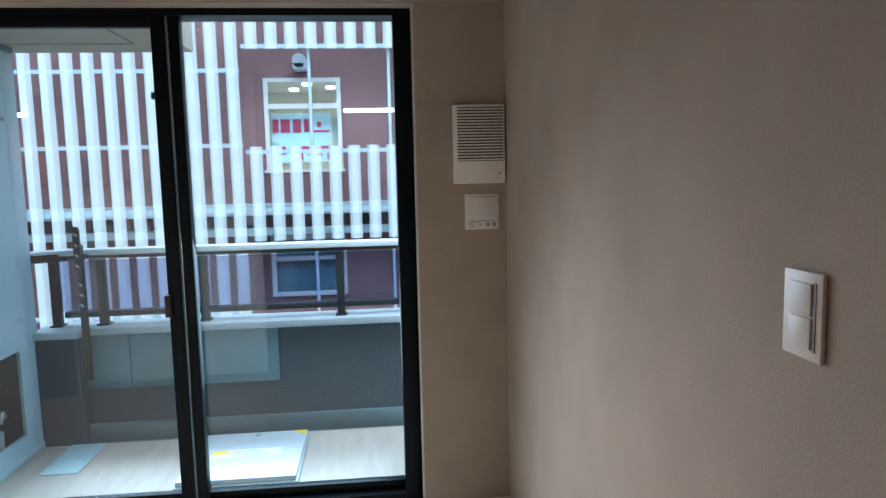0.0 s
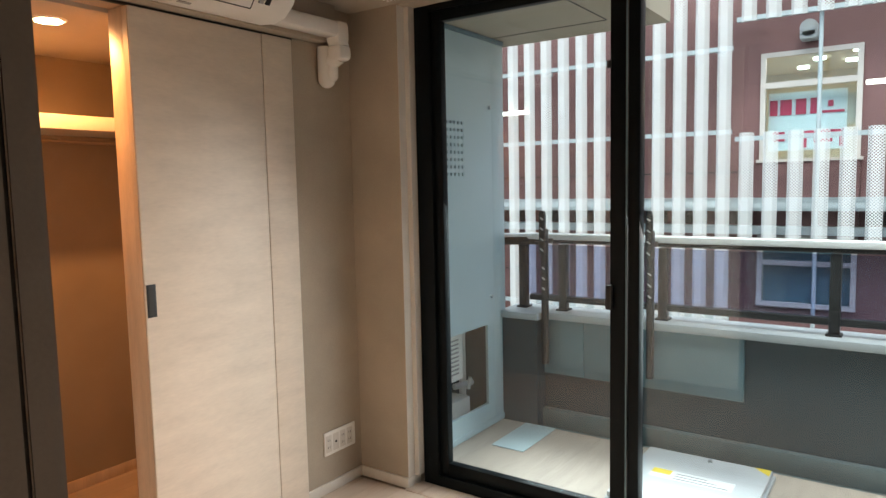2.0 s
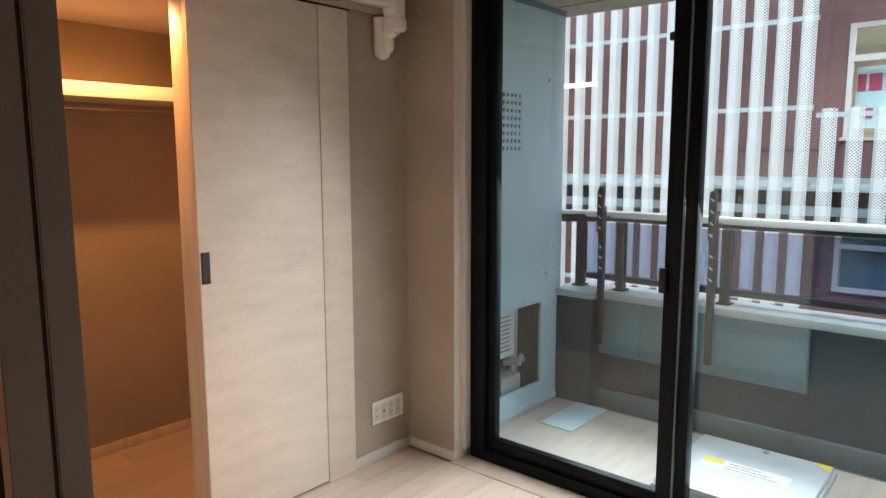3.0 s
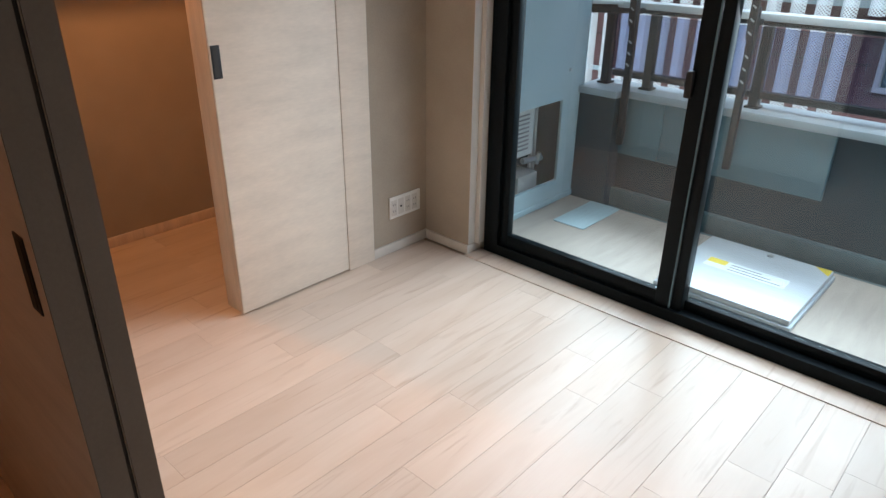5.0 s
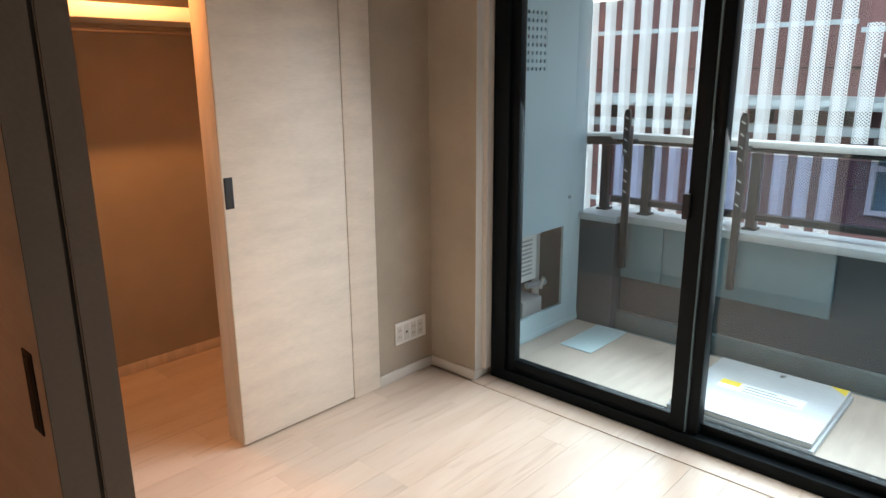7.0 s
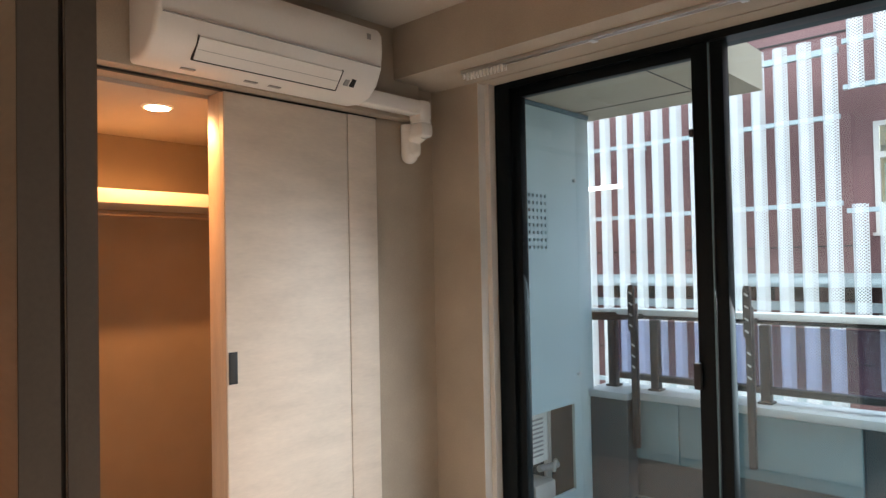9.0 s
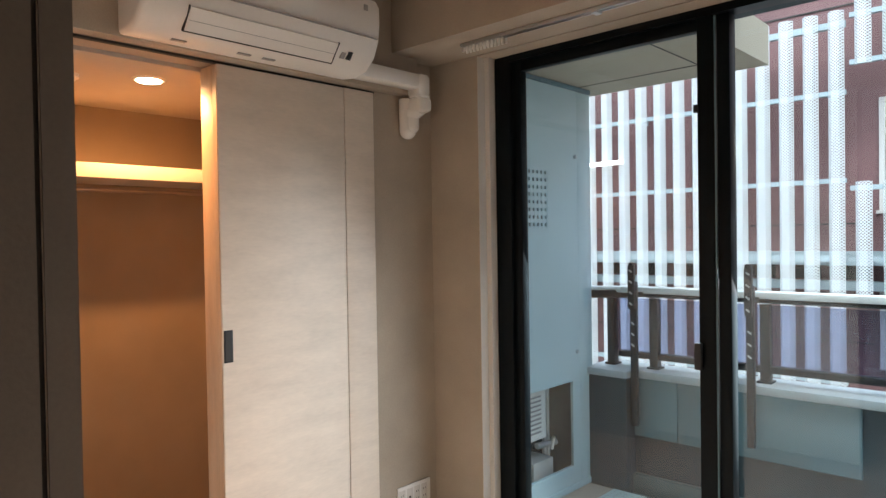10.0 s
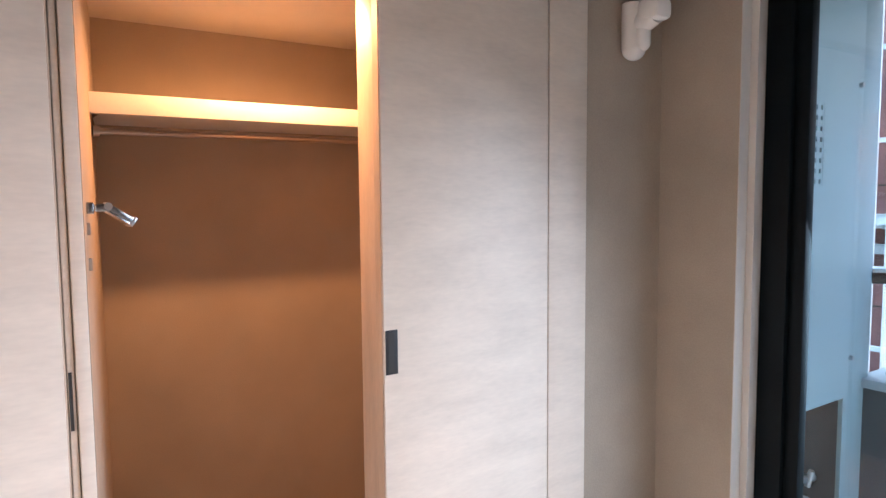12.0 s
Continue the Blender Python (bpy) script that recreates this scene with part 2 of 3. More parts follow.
def prism(bm, outline, axis, a, b):
    """An outline of (u, v) pairs pushed along an axis from a to b."""
    def place(u, v, w):
        return {"x": (w, u, v), "y": (u, w, v), "z": (u, v, w)}[axis]
    rings = [[bm.verts.new(place(u, v, w)) for u, v in outline] for w in (a, b)]
    k = len(outline)
    for i in range(k):
        bm.faces.new((rings[0][i], rings[0][(i + 1) % k], rings[1][(i + 1) % k], rings[1][i]))
    bm.faces.new(rings[0]), bm.faces.new(rings[1][::-1])
    bmesh.ops.recalc_face_normals(bm, faces=bm.faces)
    return bm


def mesh_of(name, bm, mat, smooth=True):
    me = bpy.data.meshes.new(name)
    bm.to_mesh(me)
    bm.free()
    me.materials.append(mat)
    if smooth:
        for p in me.polygons:
            p.use_smooth = True
        me.set_sharp_from_angle(angle=radians(35))
    return me


def part(name, bm, mat, parent=None, label=""):
    ob = new(name, mesh_of(name, bm, mat))
    ob.parent = parent
    if label:
        ob["label"] = label
    return ob


def thing(name, label, category, group=""):
    ob = new(name)
    ob.empty_display_size = 0.05
    return tagged(ob, label, category, group)


def slab(name, x0, x1, y0, y1, z0, z1, mat, parent=None, label="", bevel=0.0):
    return part(name, box(bmesh.new(), x0, x1, y0, y1, z0, z1, bevel), mat, parent, label)


def structure(name, bm, mat, label, category):
    return tagged(part(name, bm, mat), label, category, kind="structure")


# fitted plan: closet wall, window wall, right wall, ceilings
XD, XR, YW, ZC = -1.56, 1.216, 3.327, 2.53
YS = -2.4
WX0, WX1, WZ1 = -1.275, 0.82, 2.285
YF = 3.45

# ---- setting: shell ----
floor = structure("floor", box(box(bmesh.new(), XD - 0.02, XR, YS, YW + 0.09, -0.2, -0.008), -2.65, XD - 0.02, 1.45, 2.9, -0.2, -0.008), SUBFLOOR, "pale oak plank floor of the empty room", "floor")
bm = bmesh.new()
box(bm, XR, XR + 0.15, YS, YW + 0.2, -0.2, ZC)
structure("wall_east", bm, WALLPAPER, "beige woven wallpaper wall with a switch", "wall")
bm = bmesh.new()
box(bm, XD - 0.015 - 0.12, WX0, YW, YW + 0.22, -0.2, ZC)
box(bm, WX1, XR, YW, YW + 0.22, -0.2, ZC)
box(bm, WX0, WX1, YW, YW + 0.22, WZ1, ZC)
box(bm, WX0, WX1, YW + 0.09, YW + 0.22, -0.2, 0.0)
structure("wall_north", bm, WALLPAPER, "beige wallpaper wall around the balcony window", "wall")
structure("beam", box(bmesh.new(), XD, XR, 3.015, YW - 0.002, WZ1 + 0.004, ZC), WALLPAPER, "boxed beam papered beige above the window", "beam")
bm = bmesh.new()
box(bm, XD - 0.135, XD - 0.015, 2.947, YW, -0.2, ZC)
box(bm, XD - 0.135, XD - 0.015, 1.30, 2.947, 2.115, ZC)
box(bm, XD - 0.135, XD - 0.005, YS, 1.30, -0.2, ZC)
structure("wall_west", bm, WALLPAPER, "beige wallpaper wall with the closet opening", "wall")
structure("header", box(bmesh.new(), XD - 0.012, XD + 0.05, 1.30, 3.175, 2.118, ZC - 0.003, 0.003), WALLPAPER, "papered header running over the sliding closet door", "header")
structure("wall_south", box(bmesh.new(), -1.7, XR + 0.15, YS - 0.15, YS, -0.2, ZC), WALLPAPER, "plain beige wall closing the kitchen side", "wall")
structure("ceiling", box(bmesh.new(), -1.7, XR + 0.15, YS - 0.15, YW + 0.2, ZC, ZC + 0.15), CEILING, "beige papered ceiling", "ceiling")
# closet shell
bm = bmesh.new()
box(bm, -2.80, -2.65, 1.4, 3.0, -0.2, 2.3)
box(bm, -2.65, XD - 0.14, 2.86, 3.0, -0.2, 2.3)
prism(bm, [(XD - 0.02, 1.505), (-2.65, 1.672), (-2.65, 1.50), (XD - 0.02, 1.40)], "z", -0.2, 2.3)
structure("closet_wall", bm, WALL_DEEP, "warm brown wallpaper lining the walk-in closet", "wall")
structure("closet_ceiling", box(bmesh.new(), -2.8, XD - 0.136, 1.4, 3.0, 2.10, 2.3), CEILING, "closet ceiling papered cream", "ceiling")
# skirting
bm = bmesh.new()
box(bm, XD - 0.015, XD - 0.003, 2.947, YW, 0, 0.05, 0.002)
box(bm, XD - 0.003, WX0, YW - 0.012, YW, 0, 0.05, 0.002)
box(bm, WX0 - 0.004, WX0 + 0.008, YW - 0.012, YF - 0.03, 0, 0.05, 0.002)
box(bm, WX1, XR, YW - 0.012, YW, 0, 0.05, 0.002)
box(bm, XR - 0.012, XR, YS, YW - 0.012, 0, 0.05, 0.002)
structure("baseboard", bm, TRIM, "low off-white baseboard", "baseboard")
bm = bmesh.new()
box(bm, -2.65, -2.638, 1.68, 2.86, 0, 0.055, 0.002)
structure("closet_baseboard", bm, EDGE, "low wooden baseboard in the closet", "baseboard")
# pale lining of the window reveal
bm = bmesh.new()
box(bm, WX0, WX0 + 0.003, YW + 0.001, YW + 0.05, 0.051, WZ1 - 0.001)
box(bm, WX0, WX0 + 0.028, YW + 0.05, YF - 0.03, 0.05, WZ1)
box(bm, WX1 - 0.006, WX1, YW - 0.001, YF - 0.03, 0.0, WZ1)
structure("window_reveal", bm, TRIM, "white lining of the window reveal", "trim")
structure("threshold", box(bmesh.new(), WX0, WX1, YW - 0.03, YF - 0.032, -0.006, 0.004, 0.002), PLANK, "flat oak threshold strip at the window", "trim")

# ---- window ----
window = tagged(new("window_1"), "tall black aluminium balcony sliding window, closed", "window", kind="structure")
F0, F1 = YF - 0.03, YF + 0.10
slab("frame_jamb", WX0 + 0.028, -1.16, F0, F1, 0.0, WZ1, BLACK, window, bevel=0.004)
slab("frame_jamb", 0.735, WX1 - 0.006, F0, F1, 0.0, WZ1, BLACK, window, bevel=0.004)
slab("frame_head", -1.16, 0.735, F0, F1, 2.255, WZ1, BLACK, window)
slab("frame_sill", -1.16, 0.735, F0, F1, 0.0, 0.055, BLACK, window)
slab("fixed_mullion", -0.228, -0.182, F0 + 0.02, YF + 0.05, 0.055, 2.255, BLACK, window, bevel=0.003)
sash = slab("sash_stile", -1.16, -1.112, YF - 0.012, YF + 0.03, 0.055, 2.255, BLACK, window, bevel=0.004)
slab("sash_stile", -0.297, -0.235, YF - 0.022, YF + 0.03, 0.055, 2.255, BLACK, window, bevel=0.003)
slab("sash_rail", -1.112, -0.297, YF - 0.012, YF + 0.03, 2.21, 2.255, BLACK, window, bevel=0.003)
slab("sash_rail", -1.112, -0.297, YF - 0.012, YF + 0.03, 0.055, 0.118, BLACK, window, bevel=0.003)
slab("bottom_rail", -0.182, 0.735, YF + 0.02, YF + 0.07, 0.055, 0.10, BLACK, window, bevel=0.003)
slab("sash_latch", -0.310, -0.282, YF - 0.045, YF - 0.022, 0.95, 1.05, BLACK_SOFT, window, "black crescent latch", bevel=0.006)
slab("sash_stop", -0.310, -0.292, YF - 0.030, YF - 0.012, 1.905, 1.935, BLACK_SOFT, window, "small black stop", bevel=0.003)
slab("weather_strip", -0.234, -0.229, YF - 0.02, YF - 0.012, 0.06, 2.25, LOCKER_DARK, window)
p1 = slab("pane", -1.112, -0.297, YF + 0.008, YF + 0.014, 0.118, 2.21, GLASS, window)
p2 = slab("pane", -0.182, 0.735, YF + 0.042, YF + 0.048, 0.10, 2.255, GLASS, window)
for p in (p1, p2):
    p.visible_shadow = False

# ---- closet front: sliding leaf, fixed panel, post ----
door = tagged(new("door_1"), "pale grained sliding closet door, half open", "door", kind="structure")
leaf = slab("leaf", XD - 0.036, XD, 2.193, 2.777, 0.012, 2.106, DOOR, door, bevel=0.0015)
slab("edge_band", XD - 0.034, XD - 0.004, 2.1900, 2.193, 0.013, 2.105, EDGE, door)
pull = slab("pull_plate", XD - 0.002, XD + 0.0025, 2.198, 2.234, 1.006, 1.126, BLACK_SOFT, door, "black recessed finger pull", bevel=0.0008)
slab("pull_recess", XD + 0.0026, XD + 0.0034, 2.205, 2.222, 1.013, 1.119, SLOT, pull)
structure("closet_jamb", box(bmesh.new(), XD - 0.036, XD - 0.001, 2.783, 2.945, 0.0, 2.108, 0.0015), DOOR, "fixed pale laminate panel beside the sliding door", "trim")
structure("closet_lining", box(bmesh.new(), XD - 0.14, XD - 0.042, 2.200, 2.86, 0.0, 2.112, 0.001), EDGE, "warm wooden lining behind the sliding door", "trim")
structure("door_track", box(bmesh.new(), XD - 0.03, XD - 0.012, 1.50, 2.96, 2.109, 2.117), SLOT, "dark top track of the closet door", "trim")

door2 = tagged(new("door_2"), "pale laminate sliding leaf beside the closet", "door", kind="structure")
slab("leaf", XD - 0.036, XD - 0.0, 0.80, 1.452, 0.012, 2.106, DOOR, door2, bevel=0.0015)
slab("edge_band", XD - 0.034, XD - 0.004, 1.452, 1.456, 0.013, 2.105, EDGE, door2)
bm = bmesh.new()
box(bm, XD - 0.10, XD - 0.012, 1.459, 1.472, 0, 2.112, 0.002)
box(bm, XD - 0.10, XD - 0.004, 1.475, 1.502, 0, 2.112, 0.002)
structure("closet_post", bm, DOOR, "slim grooved post at the closet opening", "trim")
slab("edge_pull", XD - 0.012, XD - 0.0095, 1.4605, 1.467, 1.004, 1.127, SLOT, door2, "dark slot pull")

# ---- stacked partition leaves in the wide opening ----
LX = -0.25
for k, (y0, y1) in enumerate(((1.166, 1.218), (1.225, 1.268))):
    d = tagged(new("door_%d" % (3 + k)), "grey-beige sliding partition leaf pushed open", "door", kind="structure")
    slab("leaf", XD, LX - 0.004, y0, y1, 0.012, 2.33, DOOR, d, bevel=0.0015)
    # end face turned from the window, coloured dark for its shade
    slab("edge_band", LX - 0.004, LX, y0 + 0.001, y1 - 0.001, 0.013, 2.329, SHADED_EDGE, d)
    if k == 0:
        q = slab("pull_plate", LX - 0.075, LX - 0.035, y0 - 0.0025, y0 + 0.002, 0.985, 1.115, BLACK_SOFT, d, "black recessed finger pull", bevel=0.0008)
        slab("pull_recess", LX - 0.068, LX - 0.046, y0 - 0.0034, y0 - 0.0026, 0.993, 1.107, SLOT, q)
        # added strip, coloured black for the shade inside the open gap
        slab("gap_strip", LX - 0.03, LX - 0.006, y1 + 0.0003, y1 + 0.0067, 0.013, 2.329, SLOT, d, "black strip added for the dark gap between the leaves")
structure("partition_rail", box(bmesh.new(), XD, XR, 1.150, 1.285, 2.335, ZC), WALLPAPER, "papered header over the wide sliding partition", "header")
# ---- things in the closet ----
shelf = thing("closet_shelf", "thick cream closet shelf lit by a downlight", "shelf")
slab("board", -2.648, -2.225, 1.64, 2.858, 1.735, 1.78, TRIM, shelf, bevel=0.002)
slab("front_edge", -2.225, -2.20, 1.60, 2.858, 1.726, 1.787, TRIM, shelf, bevel=0.003)
rod = thing("hanging_rod", "thin steel hanging rod under the closet shelf", "rod")
part("rod", cyl(bmesh.new(), (-2.32, 1.625, 1.685), (-2.32, 2.858, 1.685), 0.0095), ROD, rod)
part("socket", cyl(bmesh.new(), (-2.32, 1.622, 1.685), (-2.32, 1.640, 1.685), 0.018), ROD, rod)


def downlight(name, x, y, z, label):
    t = thing(name, label, "light")
    bm = bmesh.new()
    cyl(bm, (x, y, z - 0.006), (x, y, z + 0.001), 0.058, 0.064, 32)
    part("trim_ring", bm, PLASTIC, t)
    part("diffuser", cyl(bmesh.new(), (x, y, z - 0.0095), (x, y, z - 0.0062), 0.046, seg=32), LIGHT_WARM, t, "glowing warm diffuser")
    return t


downlight("closet_downlight", -1.94, 2.11, 2.10, "round recessed warm downlight in the closet ceiling")
downlight("kitchen_downlight", -1.0, 0.45, ZC, "round recessed warm downlight in the kitchen ceiling")
det = thing("smoke_detector", "round white smoke detector on the closet ceiling", "detector")
DTX, DTY, DTZ = -2.06, 1.84, 2.10
part("base", cyl(bmesh.new(), (DTX, DTY, DTZ - 0.015), (DTX, DTY, DTZ), 0.05, 0.052, 28), PLASTIC, det)
part("body", cyl(bmesh.new(), (DTX, DTY, DTZ - 0.037), (DTX, DTY, DTZ - 0.015), 0.030, 0.042, 28), PLASTIC, det)
part("sensor", cyl(bmesh.new(), (DTX, DTY, DTZ - 0.049), (DTX, DTY, DTZ - 0.037), 0.018, 0.02, 20), PLASTIC_GREY, det)


def wall_y(x):
    return 1.505 + (XD - 0.02 - x) * (1.672 - 1.505) / (2.65 + XD - 0.02)


hook = thing("folding_hook", "chrome folding coat hook on the closet side wall", "hook")
hy = wall_y(-1.72)
slab("mount", -1.748, -1.698, hy - 0.002, hy + 0.012, 1.448, 1.474, CHROME, hook, bevel=0.002)
slab("arm", -1.742, -1.704, hy + 0.012, hy + 0.040, 1.452, 1.470, CHROME, hook, bevel=0.003)
part("hinge", cyl(bmesh.new(), (-1.744, hy + 0.042, 1.464), (-1.702, hy + 0.042, 1.464), 0.009, seg=16), STEEL, hook)
bm = bmesh.new()
box(bm, -0.016, 0.016, 0.0, 0.062, -0.011, -0.006, 0.002)
box(bm, -0.016, -0.012, 0.0, 0.062, -0.006, 0.008, 0.0015)
box(bm, 0.012, 0.016, 0.0, 0.062, -0.006, 0.008, 0.0015)
tip = part("tip", bm, CHROME, hook)
tip.matrix_basis = pose(-1.722, hy + 0.042, 1.462, -34, 0, 8)
stop = part("end_cap", box(bmesh.new(), -0.017, 0.017, 0.058, 0.066, -0.012, 0.012, 0.002), STEEL, hook)
stop.matrix_basis = pose(-1.722, hy + 0.042, 1.462, -34, 0, 8)
for x, z in ((-1.70, 1.415), (-1.71, 1.335)):
    t = thing("wall_plate", "small brown blank plate on the closet side wall", "plate", "plates on the closet wall")
    slab("plate", x - 0.018, x + 0.012, wall_y(x) - 0.003, wall_y(x) + 0.006, z - 0.014, z + 0.014, SUBFLOOR, t, bevel=0.002)

# ---- air conditioner and its duct ----
ac = thing("air_conditioner", "white wall-mounted split air conditioner above the closet door", "air conditioner")
AX, AY0, AY1 = XD + 0.05, 1.82, 2.755
profile = [(AX, 2.125), (AX + 0.075, 2.118), (AX + 0.135, 2.132), (AX + 0.185, 2.175), (AX + 0.215, 2.235), (AX + 0.225, 2.31), (AX + 0.222, 2.375), (AX + 0.205, 2.400), (AX, 2.405)]
bm = prism(bmesh.new(), profile, "y", AY0, AY1)
bmesh.ops.bevel(bm, geom=[e for e in bm.edges if abs(e.verts[0].co.y - e.verts[1].co.y) < 1e-5], offset=0.02, segments=4, affect="EDGES", profile=0.5)
part("body", bm, PLASTIC, ac)


def on_slope(t, out=0.0):
    """A place on the sloping lower front of the unit."""
    a, b = Vector((AX + 0.135, 2.132)), Vector((AX + 0.215, 2.235))
    n = Vector((b.y - a.y, a.x - b.x)).normalized()
    return a.lerp(b, t) + n * out


def sloped(t0, t1, y0, y1, out0, out1):
    a, b, c, d = on_slope(t0, out0), on_slope(t1, out0), on_slope(t1, out1), on_slope(t0, out1)
    return prism(bmesh.new(), [tuple(a), tuple(b), tuple(c), tuple(d)], "y", y0, y1)


flap = part("flap", sloped(0.10, 0.72, 1.97, 2.555, 0.006, 0.015), PLASTIC, ac, "closed white louvre flap")
part("flap_gap", sloped(0.06, 0.10, 1.965, 2.56, 0.004, 0.0135), SLOT, flap)
part("flap_end", sloped(0.10, 0.74, 2.557, 2.561, 0.004, 0.014), SLOT, flap)
part("flap_end", sloped(0.10, 0.74, 1.965, 1.969, 0.004, 0.014), SLOT, flap)
part("flap_crease", sloped(0.38, 0.392, 1.975, 2.55, 0.0145, 0.0156), PLASTIC_GREY, flap)
part("receiver", sloped(0.30, 0.55, 2.615, 2.635, 0.006, 0.0155), BLACK_SOFT, ac, "dark remote receiver window")
part("status_mark", sloped(0.30, 0.50, 2.585, 2.605, 0.006, 0.0152), PLASTIC_GREY, ac)
slab("front_seam", AX + 0.2165, AX + 0.2262, AY0 + 0.02, AY1 - 0.02, 2.2445, 2.2465, PLASTIC_GREY, ac)
slab("badge", AX + 0.2235, AX + 0.2252, 2.665, 2.685, 2.345, 2.368, PLASTIC_GREY, ac, "small grey triangular mark")
for y in (1.96, 2.20, 2.30):
    slab("bottom_vent", AX + 0.075, AX + 0.09, y, y + 0.05, 2.1165, 2.121, PLASTIC_GREY, ac)

duct = thing("pipe_cover", "glossy white refrigerant pipe cover with two elbows", "pipe")
DX = XD + 0.105
bm = bmesh.new()
box(bm, DX - 0.05, DX + 0.03, AY1 - 0.03, 3.115, 2.130, 2.200, 0.018)
part("straight_run", bm, DUCT, duct)
bm = bmesh.new()
box(bm, DX - 0.05, DX + 0.034, 3.095, 3.175, 2.098, 2.204, 0.022)
part("upper_elbow", bm, DUCT, duct)
bm = bmesh.new()
box(bm, DX - 0.05, DX + 0.038, 3.100, 3.180, 2.030, 2.100, 0.02)
cyl(bm, (DX - 0.004, 3.14, 2.055), (XD + 0.03, 3.14, 2.025), 0.036, seg=24)
part("middle_elbow", bm, DUCT, duct)
bm = bmesh.new()
cyl(bm, (XD + 0.022, 3.135, 1.955), (XD + 0.022, 3.135, 2.10), 0.040, seg=28)
ball(bm, (XD + 0.022, 3.135, 1.957), 0.040)
cyl(bm, (XD + 0.05, 3.14, 1.97), (XD + 0.05, 3.14, 2.05), 0.030, seg=24)
ball(bm, (XD + 0.05, 3.14, 1.972), 0.030)
part("lower_elbow", bm, DUCT, duct)
part("collar", cyl(bmesh.new(), (DX - 0.006, 3.138, 2.094), (DX - 0.006, 3.138, 2.104), 0.047, seg=28), DUCT, duct)

# ---- curtain rail ----
rail = thing("curtain_rail", "white double curtain rail with small runners under the beam", "curtain rail")
RY = 3.135
part("track", box(bmesh.new(), -1.20, 1.0, RY - 0.008, RY + 0.004, WZ1 - 0.013, WZ1 + 0.003, 0.003), STEEL, rail)
part("track", box(bmesh.new(), -1.20, 1.0, RY + 0.018, RY + 0.028, WZ1 - 0.013, WZ1 + 0.003, 0.003), STEEL, rail)
for x in (-1.1, -0.55, 0.0, 0.55):
    part("bracket", box(bmesh.new(), x - 0.012, x + 0.012, RY - 0.012, RY + 0.032, WZ1 - 0.019, WZ1 - 0.012, 0.002), STEEL, rail)
for k in range(12):
    x = -1.19 + 0.019 * k
    for y in (RY - 0.003, RY + 0.023):
        part("runner", box(bmesh.new(), x, x + 0.011, y - 0.004, y + 0.004, WZ1 - 0.036, WZ1 - 0.014, 0.002), PLASTIC, rail)

# ---- wall fittings ----
outlet = thing("wall_outlet", "wide white wall outlet plate low beside the column", "outlet")
OX = XD - 0.015
slab("plate", OX, OX + 0.009, 3.062, 3.275, 0.182, 0.296, PLASTIC, outlet, bevel=0.003)
for k, y in enumerate((3.088, 3.136, 3.184, 3.232)):
    ins = slab("insert", OX + 0.009, OX + 0.0108, y - 0.019, y + 0.019, 0.198, 0.280, TRIM, outlet, bevel=0.001)
    for z in ((0.222, 0.256) if k != 1 else (0.239,)):
        for dy in ((-0.006, 0.006) if k != 1 else (0.0,)):
            slab("slot", OX + 0.0109, OX + 0.0114, y + dy - (0.0012 if k != 1 else 0.006), y + dy + (0.0012 if k != 1 else 0.006), z - 0.005, z + 0.005, SLOT, ins)

switch = thing("light_switch", "white double rocker light switch on beige wallpaper", "switch")
slab("plate", XR - 0.008, XR, 1.157, 1.242, 1.298, 1.419, PLASTIC, switch, bevel=0.003)
for z0, z1 in ((1.314, 1.357), (1.360, 1.404)):
    r = slab("rocker", XR - 0.0125, XR - 0.008, 1.175, 1.223, z0, z1, PLASTIC, switch, bevel=0.002)
slab("rocker_gap", XR - 0.0095, XR - 0.008, 1.1685, 1.1735, 1.312, 1.406, PLASTIC_GREY, switch)

vent = thing("air_vent", "white slatted air intake vent high beside the window", "vent")
VX0, VX1, VZ0, VZ1 = 0.980, 1.208, 1.512, 1.854
slab("back_box", VX0, VX1, YW - 0.03, YW, VZ0, VZ1, PLASTIC, vent, bevel=0.006)
slab("grille_recess", VX0 + 0.018, VX1 - 0.010, YW - 0.0315, YW - 0.0302, 1.610, 1.842, SLOT, vent)
for k in range(18):
    z = 1.613 + k * 0.0128
    slab("slat", VX0 + 0.018, VX1 - 0.010, YW - 0.036, YW - 0.0317, z, z + 0.0062, PLASTIC, vent)
slab("indicator", VX1 - 0.03, VX1 - 0.022, YW - 0.0315, YW - 0.0302, 1.552, 1.558, SLOT, vent)

panel = thing("control_panel", "small white control panel with a row of buttons", "control panel")
slab("plate", 1.028, 1.180, YW - 0.012, YW, 1.309, 1.465, PLASTIC, panel, bevel=0.003)
slab("cover", 1.034, 1.174, YW - 0.0145, YW - 0.0122, 1.350, 1.459, PLASTIC, panel, bevel=0.001)
slab("cover_lip", 1.040, 1.168, YW - 0.0152, YW - 0.0146, 1.4525, 1.4555, PLASTIC_GREY, panel)
slab("print_line", 1.046, 1.160, YW - 0.0128, YW - 0.0122, 1.3455, 1.3485, PLASTIC_GREY, panel)
for k in range(2):
    x = 1.122 + k * 0.028
    slab("button", x, x + 0.015, YW - 0.0145, YW - 0.0122, 1.322, 1.338, PLASTIC_GREY, panel, "grey push button", bevel=0.001)
for x0, x1, z in ((1.046, 1.072, 1.338), (1.080, 1.098, 1.338), (1.046, 1.068, 1.328), (1.084, 1.106, 1.328), (1.046, 1.074, 1.319)):
    slab("print_mark", x0, x1, YW - 0.0128, YW - 0.0122, z, z + 0.003, PLASTIC_GREY, panel)

